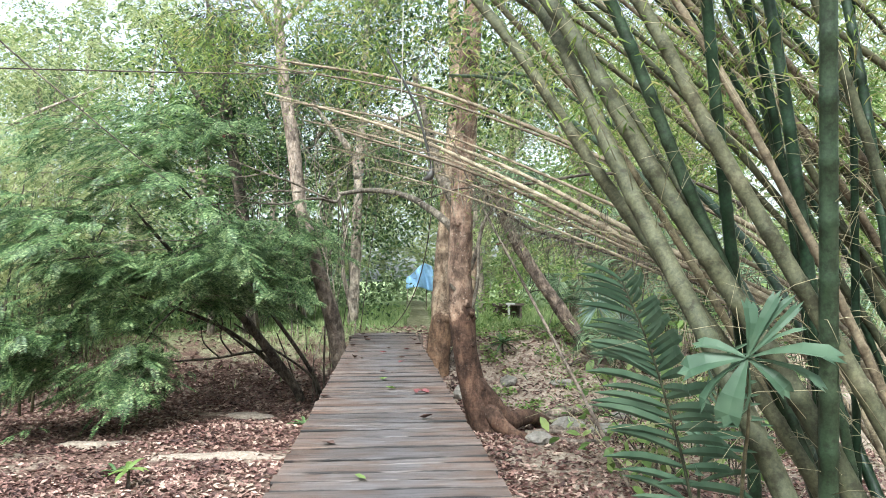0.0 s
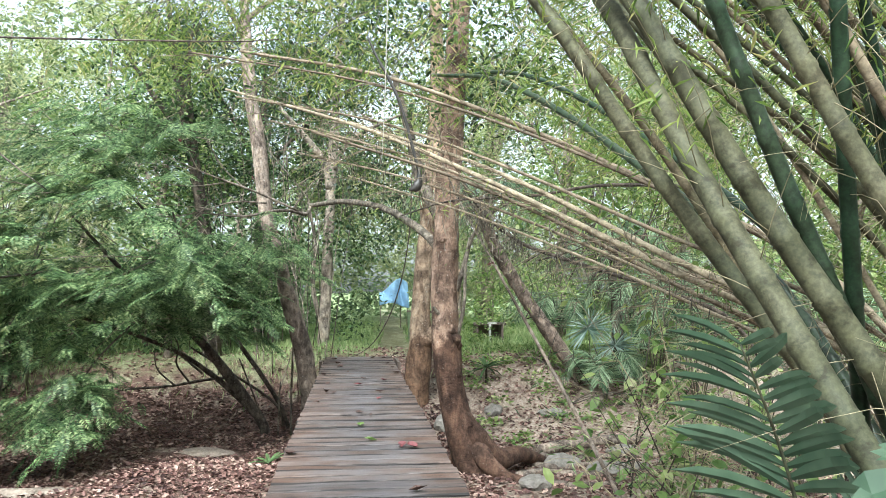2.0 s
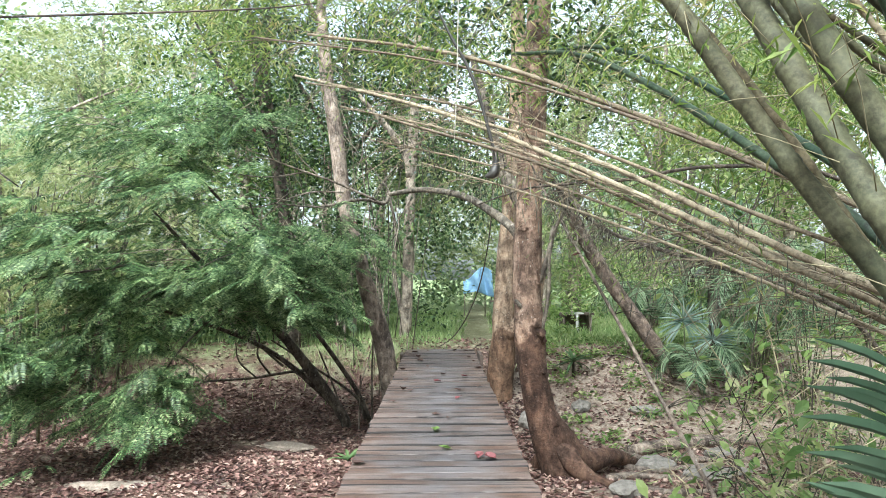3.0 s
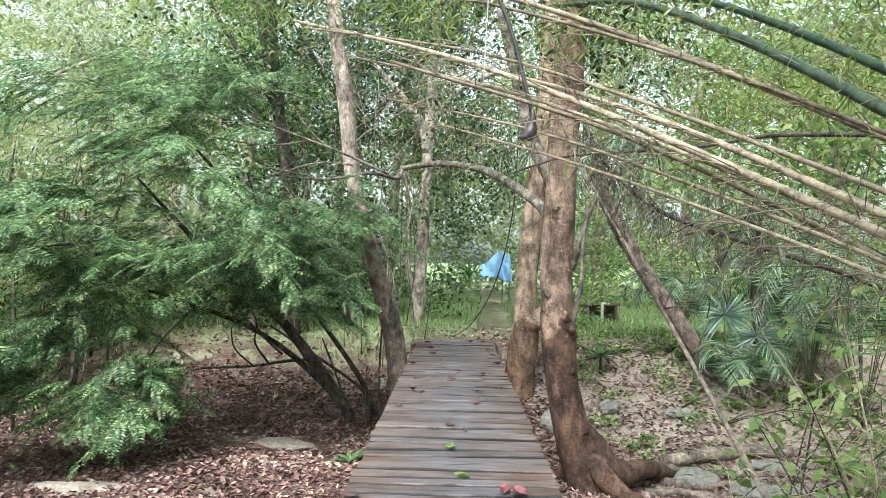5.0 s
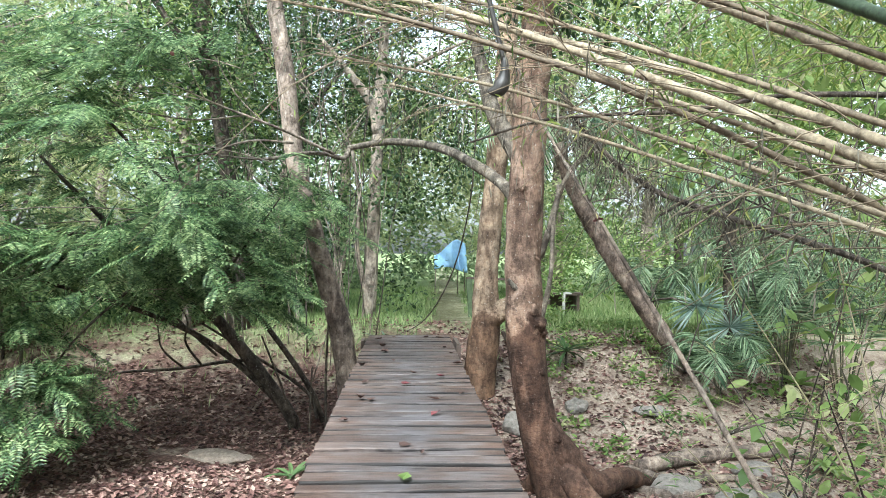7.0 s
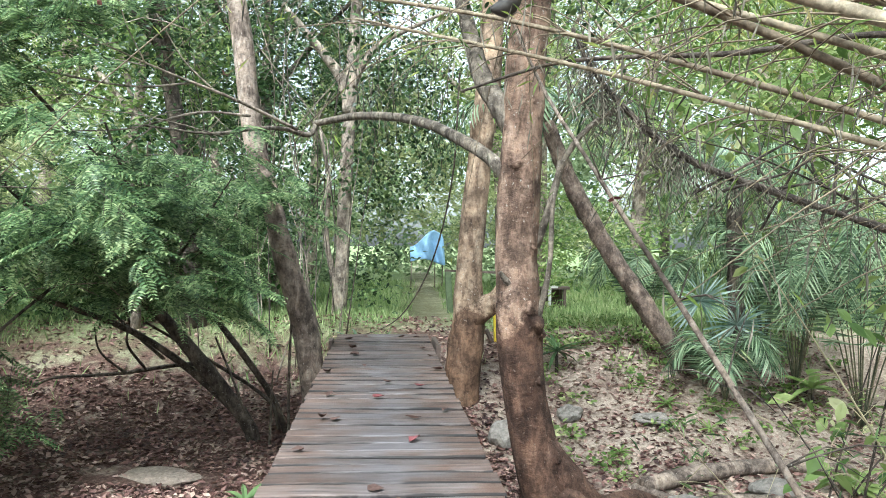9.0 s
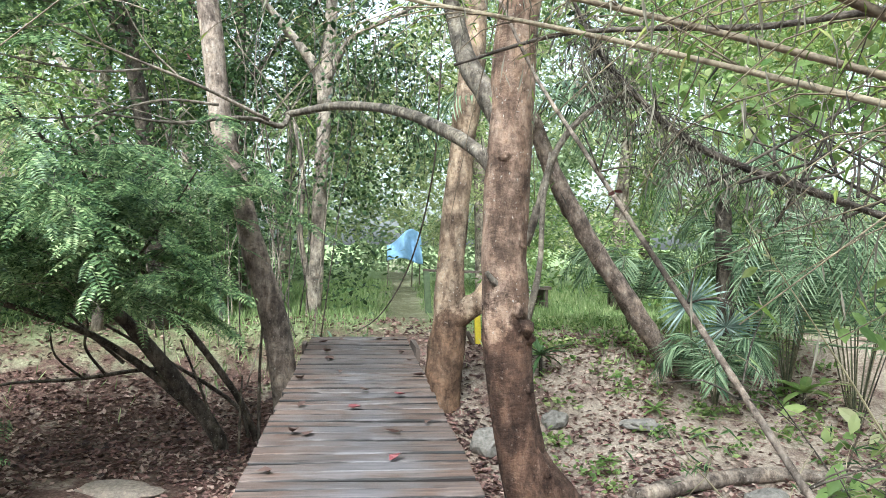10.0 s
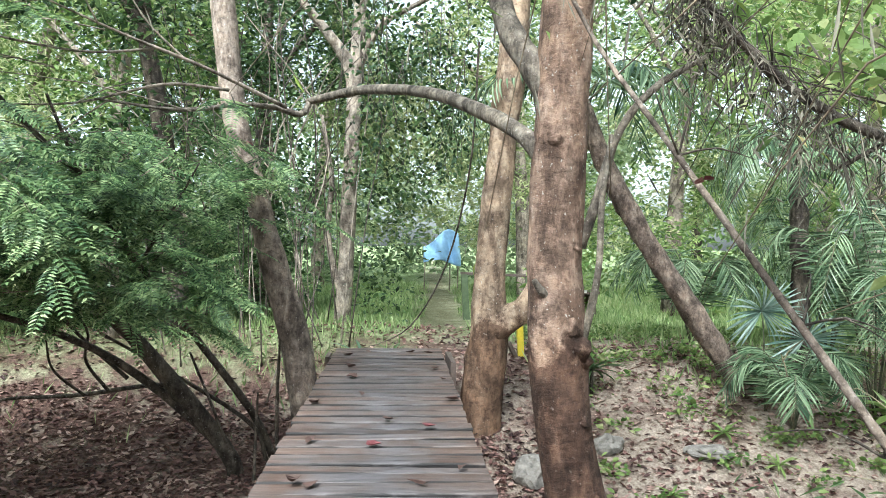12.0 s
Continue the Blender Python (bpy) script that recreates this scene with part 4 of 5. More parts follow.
def wedge(width):
    """A leaflet that widens to a torn, blunt end."""
    rows = [(0, 0.12, 0), (0.3, 0.5, 0.02), (0.6, 0.85, 0.0), (0.85, 1.0, -0.08)]
    v, f = [], []
    for y, w, z in rows:
        v += [(-w * width / 2, y, z + 0.18 * w * width), (0, y, z), (w * width / 2, y, z + 0.18 * w * width)]
    for k in range(3):
        a = 3 * k
        for j in (0, 1):
            f += [(a + j, a + j + 1, a + j + 4), (a + j, a + j + 4, a + j + 3)]
    k = len(v)
    v += [(-width * 0.42, 0.99, -0.14), (-width * 0.2, 0.93, -0.11), (width * 0.05, 1.04, -0.17), (width * 0.24, 0.92, -0.1), (width * 0.4, 0.97, -0.13)]
    f += [(9, k + 1, k), (9, 10, k + 1), (k + 1, 10, k + 2), (10, k + 3, k + 2), (10, 11, k + 3), (11, k + 4, k + 3)]
    return np.array(v, dtype=float), np.array(f)


near_palm = empty("young_palm", "young palm with broad blue-green leaflets beside the bamboo", "palm", (1.9, 4.6, FLOOR))
frond(near_palm, [(2.0, 4.6, -1.5), (1.74, 4.45, 0.0), (1.56, 4.35, 0.62), (1.43, 4.3, 0.98), (1.28, 4.25, 1.3)], 0.4, 25, 0.13, M["leaf_palm"], 0.12, fan=0.08, single=True)
frond(near_palm, [(1.9, 4.7, -1.5), (1.8, 4.5, 0.08), (1.9, 4.5, 0.5), (1.96, 4.5, 0.85)], 0.32, 19, 0.11, M["leaf_palm"], 0.2, fan=0.1, single=True)
young = obj("young_leaf", *tube([(2.0, 4.6, -1.5), (1.86, 4.1, 0.1), (1.79, 3.85, 0.6), (1.75, 3.77, 0.92)], [0.013, 0.011, 0.009, 0.006], 16, 6), M["culm"], near_palm, True)
for turn, ln, wide, near in ((84, 0.34, 0.3, 0.0), (70, 0.42, 0.16, 0.1), (60, 0.44, 0.12, 0.0), (50, 0.43, 0.12, 0.1), (41, 0.36, 0.14, 0.2), (12, 0.5, 0.4, 0.4), (-14, 0.44, 0.42, 0.5), (-42, 0.3, 0.36, 0.3), (160, 0.3, 0.36, 0.1), (188, 0.38, 0.42, 0.25), (216, 0.4, 0.42, 0.35), (242, 0.4, 0.4, 0.35), (266, 0.34, 0.3, 0.2)):
    b = radians(turn)
    d = np.array((0.87 * math.cos(b), -0.5 * math.cos(b) - near, math.sin(b)))
    obj("leaflet", *stamp(*wedge(wide), np.array([(1.75, 3.77, 0.92)]), d[None], np.array([(0.1, -0.5, 1.0)]) + rng.normal(0, 0.3, 3), ln * 0.85), M["leaf_palm"], young)

lean = empty("leaning_palm", "leaning palm with a rough brown trunk and arching fronds", "palm", (5.1, 19.2, -0.4))
obj("trunk", *tube([(5.2, 19.2, -0.6), (4.95, 19.2, -0.21), (4.26, 19.2, 0.77), (3.66, 19.2, 1.66), (3.11, 19.2, 2.63), (2.7, 19.2, 3.6)], [0.2, 0.17, 0.155, 0.15, 0.14, 0.12], 40, 12, 0.25, 9.0), M["bark_palm"], lean, True)
for a in range(9):
    b = a * 0.7 + 0.2
    d = np.array((math.cos(b), math.sin(b) * 0.8, 0))
    o = np.array((2.75, 19.2, 3.55))
    frond(lean, [o, o + d * 0.6 + (0, 0, 0.45), o + d * 1.4 + (0, 0, 0.35), o + d * 2.1 + (0, 0, -0.5)], 0.45, 26, 0.07, M["leaf_palm_far"], 0.7)


stem_palm = empty("stemmed_palm", "palm with a dark fibrous stem and arching feathery fronds", "palm", (6.2, 19.5, -0.5))
obj("trunk", *tube([(6.2, 19.5, -0.7), (6.18, 19.5, 0.3), (6.14, 19.5, 1.5), (6.1, 19.5, 2.6)], [0.17, 0.14, 0.13, 0.12], 30, 12, 0.35, 9.0), M["bark_dark"], stem_palm, True)
for a in range(13):
    b = a * 2.4
    d = np.array((math.cos(b), math.sin(b), 0))
    o = np.array((6.1, 19.5, 2.55))
    r, h = rng.uniform(1.3, 1.8), rng.uniform(0.2, 0.9)
    frond(stem_palm, [o, o + d * r * 0.3 + (0, 0, h), o + d * r * 0.7 + (0, 0, h * 0.8), o + d * r + (0, 0, h - 1.1)], 0.45, 40, 0.045, M["leaf_palm_far"], 0.7)


def small_palm(at, n, reach, label, mat, leaflet=0.4, pairs=26):
    z = float(ground_z(at[0], at[1]))
    e = empty("palm", label, "palm", (at[0], at[1], z), "palms on the bank")
    for k in range(n):
        b = 2 * math.pi * k / n + rng.normal(0, 0.2)
        d = np.array((math.cos(b), math.sin(b), 0))
        o = np.array((at[0], at[1], z - 0.05))
        h = at[2] * rng.uniform(0.75, 1.1)
        r = reach * rng.uniform(0.7, 1.1)
        frond(e, [o, o + d * r * 0.25 + (0, 0, h * 0.7), o + d * r * 0.65 + (0, 0, h), o + d * r + (0, 0, h * 0.62)], leaflet, pairs, 0.045, mat, 0.6)
    return e


for at, n, reach in (((5.5, 18.4, 1.1), 9, 1.1), ((6.9, 18.8, 2.5), 14, 1.9), ((7.4, 17.8, 3.4), 13, 2.4), ((5.0, 20.8, 1.5), 9, 1.4), ((8.6, 15.2, 3.2), 11, 2.4), ((7.2, 20.5, 2.6), 10, 2.0)):
    small_palm(at, n, reach, "low palm with long drooping pinnate fronds on the bank", M["leaf_palm_far"], 0.46, 38)


def fan_palm(at, leaves, label):
    """A low palm whose round leaves spread pleated rays from the end of a stalk."""
    z = float(ground_z(at[0], at[1]))
    e = empty("fan_palm", label, "palm", (at[0], at[1], z))
    for dx, dy, h, size, face in leaves:
        hub = np.array((at[0] + dx, at[1] + dy, z + h))
        st = obj("stalk", *tube([(at[0], at[1], z - 0.05), ((at[0] + hub[0]) / 2, (at[1] + hub[1]) / 2, z + h * 0.75), hub], [0.012, 0.01, 0.007], 8, 6), M["culm"], e, True)
        n = 36
        b = np.linspace(radians(-60), radians(240), n)
        sx = np.array((math.cos(face), math.sin(face), 0))
        d = np.cos(b)[:, None] * sx + np.sin(b)[:, None] * np.array((0, -0.35, 0.85)) + np.array((0, -0.25, -0.2)) + rng.normal(0, 0.05, (n, 3))
        tagged(obj("leaf_blade", *stamp(*strap(0.055), np.tile(hub, (n, 1)), d, np.tile((0.0, -1.0, 0.6), (n, 1)), size * rng.uniform(0.8, 1.1, n)), M["leaf_silver"], st), kind="stuff")


fan_palm((5.3, 18.8), ((-0.05, 0.05, 1.4, 0.62, 0.1), (0.6, 0.1, 1.0, 0.55, -0.2)), "low fan palm with silvery leaves below a leaning trunk")

# ---- woods all round ----
def wood_tree(x, y, h, spread, mat, bark, leaf, per, low=0.35, group="trees of the woods", lab="slim tree in the woods behind the gully"):
    z = float(ground_z(x, y)) - 0.1
    jx, jy = rng.normal(0, 0.5, 2)
    cs = dome(int(26 * spread), (x + jx, y + jy, z + h * (low + 1) / 2), (spread, spread, h * (1 - low) / 2), 0.3)
    tree("tree", lab, [(x, y, z), (x + jx * 0.3, y + jy * 0.3, z + h * 0.35), (x + jx, y + jy, z + h * 0.7), (x + jx * 1.4, y + jy, z + h * 0.95)], [0.02 * h + 0.03, 0.016 * h, 0.011 * h, 0.02], bark,
         limbs=[([(x + jx * 0.5, y + jy * 0.5, z + h * 0.5), (x + jx + s, y + jy + q, z + h * 0.68), (x + jx + 1.8 * s, y + jy + 1.8 * q, z + h * 0.8)], [0.008 * h, 0.006 * h, 0.015]) for s, q in rng.normal(0, spread * 0.35, (3, 2))],
         crown=(cs, 0.9, per, OVAL if h < 10 else blade(0.5), leaf, mat), n=14, sides=9, group=group)


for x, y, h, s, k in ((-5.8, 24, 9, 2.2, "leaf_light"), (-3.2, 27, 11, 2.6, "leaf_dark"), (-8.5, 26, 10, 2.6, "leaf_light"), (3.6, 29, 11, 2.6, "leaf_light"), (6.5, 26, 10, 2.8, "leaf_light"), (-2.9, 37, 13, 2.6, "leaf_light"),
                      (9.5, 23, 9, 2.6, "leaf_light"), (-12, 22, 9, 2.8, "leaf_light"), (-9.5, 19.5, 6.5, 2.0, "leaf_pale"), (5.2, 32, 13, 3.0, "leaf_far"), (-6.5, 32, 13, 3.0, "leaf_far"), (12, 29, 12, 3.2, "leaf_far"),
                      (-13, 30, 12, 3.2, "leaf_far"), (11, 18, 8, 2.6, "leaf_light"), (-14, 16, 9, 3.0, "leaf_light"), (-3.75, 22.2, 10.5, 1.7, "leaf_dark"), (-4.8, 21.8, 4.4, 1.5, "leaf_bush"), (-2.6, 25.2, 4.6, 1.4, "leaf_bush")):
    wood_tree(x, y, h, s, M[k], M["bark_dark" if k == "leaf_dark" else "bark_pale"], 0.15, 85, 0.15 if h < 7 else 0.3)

# thicket of thin dark bamboo stems, far side of the gully
thicket = empty("bamboo_thicket", "pale yellow-green bamboo thicket with thin dark stems", "bamboo", (-10, 19, FLOOR))
for k in range(46):
    x, y = rng.uniform(-12.5, -7.6), rng.uniform(16.5, 21.5)
    dx, dy = rng.normal(0.5, 0.7), rng.normal(-0.3, 0.6)
    z = float(ground_z(x, y)) - 0.1
    obj("stem", *tube([(x, y, z), (x + dx * 0.3, y + dy * 0.3, z + 2.4), (x + dx * 1.3, y + dy * 1.3, z + 5.2)], [0.035, 0.03, 0.01], 8, 6), M["bark_dark" if k % 3 else "culm"], thicket, True)
cs = np.vstack([cloud(105, (-13, 15.5, 1.2), (-6.5, 21, 6.5)), cloud(40, (-9, 20, 0.2), (-5.5, 23, 4.5))])
p = clumps(cs, [0.9] * len(cs), 110, 0.6)
k = len(p)
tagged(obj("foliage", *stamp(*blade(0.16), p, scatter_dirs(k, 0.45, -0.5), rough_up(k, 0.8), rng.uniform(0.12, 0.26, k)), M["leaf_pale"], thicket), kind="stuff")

# the woods beyond, and behind the walker
def far_woods():
    ang = rng.uniform(0, 2 * math.pi, 2600)
    rad = rng.uniform(31, 46, 2600)
    h = rng.uniform(0, 1, 2600) ** 0.8 * 15
    c = np.stack([np.sin(ang) * rad, 9 + np.cos(ang) * rad, h + ground_z(np.sin(ang) * rad, 9 + np.cos(ang) * rad)], 1)
    gap = np.array([noise.noise(Vector(q) * 0.22) for q in c])
    c = c[gap > -0.12 - 0.015 * (12 - c[:, 2])]
    c = c[~((np.abs(c[:, 0] - 1.6) < 1.6) & (c[:, 1] > 0) & (c[:, 2] < 1.2) & (c[:, 1] < 37))]
    c = c[~((c[:, 1] > 20) & (np.abs(c[:, 0] + 0.5) < 6) & (c[:, 2] > 8.0))]
    lane = (c[:, 1] > 20) & (np.abs(c[:, 0] - 0.9) < 3.0) & (c[:, 2] > 1.0) & (c[:, 2] > 3.4) & (c[:, 2] < 9.0) & (rng.random(len(c)) < 0.12)
    c = c[~lane]
    p = clumps(c, [1.3] * len(c), 75, 0.7)
    k = len(p)
    # far leaves take the haze-paled green
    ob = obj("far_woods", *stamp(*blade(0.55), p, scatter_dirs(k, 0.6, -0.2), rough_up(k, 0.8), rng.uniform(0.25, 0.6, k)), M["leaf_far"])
    tagged(ob, "green woods closing the view all round, haze in their leaf colour", "woods", kind="stuff")
    for j in range(70):
        a, r = rng.uniform(0, 2 * math.pi), rng.uniform(27, 42)
        x, y = math.sin(a) * r, 9 + math.cos(a) * r
        if abs(x - 1.5) < 1.8 and y > 20:
            continue
        z = float(ground_z(x, y)) - 0.2
        t = obj("far_trunk", *tube([(x, y, z), (x + rng.normal(0, 0.4), y, z + 6), (x + rng.normal(0, 0.8), y, z + 13)], [0.2, 0.15, 0.07], 8, 8, 0.1), M["bark_pale" if j % 2 else "bark_dark"], None, True)
        tagged(t, "bare tree trunk in the far woods", "tree", "far trunks")


far_woods()


# ---- undergrowth and far woods, low layer ----
def stuff_leaves(name, label, category, centres, r, per, shape, lo, hi, mat, flat=0.7, droop=-0.25):
    p = clumps(centres, [r] * len(centres), per, flat)
    p[:, 2] = np.maximum(p[:, 2], ground_z(p[:, 0], p[:, 1]) + 0.03)
    k = len(p)
    return tagged(obj(name, *stamp(*shape, p, scatter_dirs(k, 0.5, droop), rough_up(k, 0.7), rng.uniform(lo, hi, k)), mat), label, category, kind="stuff")


def ring(n, r0, r1, z0, z1, a0=0.0, a1=2 * math.pi):
    a, r = rng.uniform(a0, a1, n), rng.uniform(r0, r1, n)
    x, y = np.sin(a) * r, 9 + np.cos(a) * r
    c = np.stack([x, y, ground_z(x, y) + rng.uniform(z0, z1, n)], 1)
    c = c[~((np.abs(x - 1.4) < 1.3) & (y > 0) & (y < 36.5) & (c[:, 2] < 2.2))]
    lane = (c[:, 1] > 26) & (np.abs(c[:, 0] - 0.9) < 2.6) & (c[:, 2] > 3.4) & (rng.random(len(c)) < 0.12)
    return c[~lane]


stuff_leaves("thicket_edge", "tall green undergrowth at the edge of the woods, haze in its colour", "undergrowth", ring(900, 24, 38, 0.2, 5.0), 1.0, 90, blade(0.5), 0.16, 0.38, M["leaf_far"])
stuff_leaves("woodland_shrubs", "green shrubs under the trees beyond the gully", "undergrowth",
             np.vstack([ring(120, 14.5, 23, 0.1, 1.9, -0.75, -0.12), ring(24, 17.5, 22, 0.1, 1.0, 0.4, 0.8)]), 0.6, 120, OVAL, 0.09, 0.2, M["leaf_bush"])
stuff_leaves("light_shrubs", "light green leafy shrubs on the far bank", "undergrowth",
             np.vstack([ring(110, 14, 24, 0.2, 3.4, 0.2, 0.95), ring(90, 15, 26, 0.2, 4.0, -1.1, -0.3)]), 0.7, 110, blade(0.35), 0.1, 0.24, M["leaf_light"])


stuff_leaves("dark_canopy", "dense dark foliage of the trees behind the gully", "foliage", ring(120, 15.5, 26, 4.4, 10.5, -0.33, 0.07), 0.55, 240, blade(0.5), 0.08, 0.16, M["leaf_dark"])
# sunlit brightness of this canopy comes from the lightened leaf colour
stuff_leaves("pale_canopy", "green foliage of the trees behind the clearing, coloured pale for sun and haze", "foliage", np.vstack([ring(230, 17, 27, 1.5, 10.5, 0.06, 1.1), ring(170, 19, 29, 2.5, 10, -1.3, -0.4), ring(90, 19, 27, 8, 13.5, -0.75, -0.3)]), 0.65, 170, blade(0.4), 0.1, 0.2, M["leaf_pale"])

# bright haze past the clearing, put into the leaf colour
stuff_leaves("clearing_trees", "foliage beyond the clearing, sunlight and haze in its pale colour", "foliage", np.vstack([cloud(80, (-3.0, 35, 1.6), (6.0, 41, 8.5)), cloud(30, (-1.5, 27, 3.6), (2.6, 31, 7.5))]), 0.9, 110, blade(0.45), 0.14, 0.3, M["leaf_pale"])


def grass():
    n = 85000
    x, y = rng.uniform(-14, 14, n), rng.uniform(19.2, 36, n)
    keep = (np.abs(x - 0.85 - 0.045 * (y - 19)) > 0.6 + 0.25 * np.sin(y * 2.1)) & (rng.random(n) < np.clip((y - 20.7 + 1.9 * smooth(-5, -7.5, x) + 1.5 * smooth(1.5, 3, x) - 1.2 * np.sin(x * 0.8)) / 4, 0.03, 1))
    keep &= ~((np.abs(x) < 0.9) & (y < 19.6))
    x, y = x[keep], y[keep]
    p = np.stack([x, y, ground_z(x, y) - 0.01], 1)
    k = len(p)
    up = np.stack([rng.normal(0, 0.4, k), rng.normal(0, 0.4, k), np.ones(k)], 1)
    tagged(obj("grass", *stamp(*blade(0.09, 0.1, 0.0), p, up, scatter_dirs(k, 0.2, 0), rng.uniform(0.1, 0.34, k)), M["grass"]), "bright green grass on the far bank", "grass", kind="stuff")


grass()


def low_herbs():
    """Small broad-leaved weeds and ferns on the far bank and the gully side."""
    n = 260
    x, y = rng.uniform(2.4, 8, n), rng.uniform(15.5, 23, n)
    keep = rng.random(n) < np.clip((y - 15.5) / 5, 0.12, 1)
    x, y = x[keep], y[keep]
    c = np.stack([x, y, ground_z(x, y) + 0.08], 1)
    stuff_leaves("low_herbs", "low green weeds on the sandy bank", "herbs", c, 0.25, 34, OVAL, 0.05, 0.13, M["leaf_light"], 0.4, 0.1)


low_herbs()


# ---- fallen leaves ----
def curled(width=0.55):
    v = np.array([(0, 0, 0.02), (-width / 2, 0.35, 0.12), (0, 0.4, 0.0), (width / 2, 0.35, 0.1), (-width * 0.35, 0.75, 0.1), (0, 0.72, 0.03), (width * 0.35, 0.75, 0.13), (0.04, 1.0, 0.12)])
    return v, np.array([(0, 2, 1), (0, 3, 2), (1, 2, 5), (1, 5, 4), (2, 3, 6), (2, 6, 5), (4, 5, 7), (5, 6, 7)])


def scrap(width=0.6):
    """A cheap bent leaf for the litter."""
    v = np.array([(0, 0, 0.03), (-width / 2, 0.5, 0.16), (0.02, 0.5, 0.0), (width / 2, 0.45, 0.12), (0.05, 1.0, 0.14)])
    return v, np.array([(0, 2, 1), (0, 3, 2), (1, 2, 4), (2, 3, 4)])


def litter():
    n = 150000
    x, y = rng.uniform(-10, 8, n), np.where(rng.random(n) < 0.92, rng.uniform(5, 23.5, n), rng.uniform(-9, 5, n))
    dens = 0.5 + 0.6 * np.array([noise.noise(Vector((a * 0.45, b * 0.45, 3))) for a, b in zip(x, y)])
    dens = dens + np.where(x < 0, 0.3, 0.02) + 0.4 * np.exp(-((x + 3.6) ** 2 + (y - 17.6) ** 2) / 5)
    dens = np.where((y > 12.2) & (y < 13.4) & (x < -1.2), dens * 0.35, dens)
    dens = np.where((np.abs(x + 3.0) < 0.9) & (np.abs(y - 16.7) < 0.4), dens * 0.1, dens)
    dens = dens + np.where((x > 0.7) & (x < 2.0) & (y < 18.5), 0.6, 0.0)
    dens = np.where(y > 20.5, dens * 0.3, dens)
    keep = rng.random(n) < dens
    x, y = x[keep], y[keep]
    p = np.stack([x, y, ground_z(x, y) + rng.uniform(0.0, 0.03, len(x))], 1)
    k = len(p)
    tagged(obj("leaf_litter", *stamp(*scrap(), p, scatter_dirs(k, 0.25, 0.0), rough_up(k, 0.5), rng.uniform(0.05, 0.13, k)), M["leaf_dry"]), "reddish-brown fallen leaves covering the gully floor", "leaf litter", kind="stuff")


litter()


def deck_leaf(x, y, size, turn, mat, lab, tilt=0):
    v, f = curled(rng.uniform(0.45, 0.8))
    v = v * (1, 1, rng.uniform(0.7, 2.0)) + rng.normal(0, 0.06, v.shape) * (1, 1, 0.6)
    v[:, 2] -= v[:, 2].min()
    ob = obj("fallen_leaf", v * size, f, mat)
    ob.matrix_basis = pose(x, y, 0.012, tilt, 0, turn)
    tagged(ob, lab, "leaf", "fallen leaves on the planks")


for x, y, s, red in ((-0.04, 11.1, 0.14, 0), (-0.63, 8.9, 0.16, 0), (0.19, 13.1, 0.19, 0), (0.11, 14.87, 0.12, 0), (0.58, 15.75, 0.17, 0), (-0.38, 17.7, 0.17, 0), (0.03, 14.05, 0.15, 1), (-0.5, 13.2, 0.2, 2), (-0.42, 13.0, 0.16, 2),
                     (0.35, 9.0, 0.14, 1), (0.5, 8.95, 0.15, 1), (-0.6, 15.6, 0.15, 0), (-0.3, 16.9, 0.14, 0), (-0.45, 16.95, 0.14, 0), (0.6, 17.6, 0.14, 0), (-0.25, 18.9, 0.14, 0), (0.25, 18.95, 0.13, 0), (-0.6, 18.7, 0.15, 0),
                     (0.45, 14.6, 0.13, 1), (0.2, 12.3, 0.14, 1), (-0.05, 10.2, 0.17, 3), (0.12, 9.4, 0.12, 3), (-0.55, 14.1, 0.13, 2), (0.55, 13.4, 0.11, 2), (-0.2, 15.9, 0.12, 2), (0.62, 18.9, 0.14, 2), (0.68, 16.8, 0.1, 0), (-0.66, 12.1, 0.12, 0),
                     (0.3, 7.4, 0.13, 0), (-0.4, 6.3, 0.14, 2), (0.1, 10.9, 0.09, 2), (-0.15, 5.2, 0.1, 3)):
    mat, lab = ((M["leaf_brown"], "dark curled dead leaf lying on the planks"), (M["leaf_red"], "fallen red leaf lying on the planks"), (M["leaf_brown"], "brown curled leaf lying on the planks"), (M["leaf_light"], "yellow-green leaf lying on the planks"))[red]
    deck_leaf(x, y, s * 0.98, rng.uniform(0, 360), mat, lab)


# ---- stones, log, roots ----
def rock(name, at, size, label, mat=None, seed=1, sink=0.3):
    bm = bmesh.new()
    bmesh.ops.create_icosphere(bm, subdivisions=3, radius=1)
    for q in bm.verts:
        d = 1 + 0.45 * noise.noise(q.co * 1.1 + Vector((seed, 0, 0))) + 0.1 * noise.noise(q.co * 4 + Vector((seed, 3, 0)))
        q.co = Vector((q.co.x * size[0], q.co.y * size[1], q.co.z * size[2])) * d
    me = bpy.data.meshes.new(name)
    bm.to_mesh(me)
    bm.free()
    me.materials.append(mat or M["stone"])
    ob = new(name, me)
    z = float(ground_z(at[0], at[1]))
    ob.location = (at[0], at[1], z + size[2] * (1 - 2 * sink))
    return tagged(ob, label, "stone", "stones in the gully")


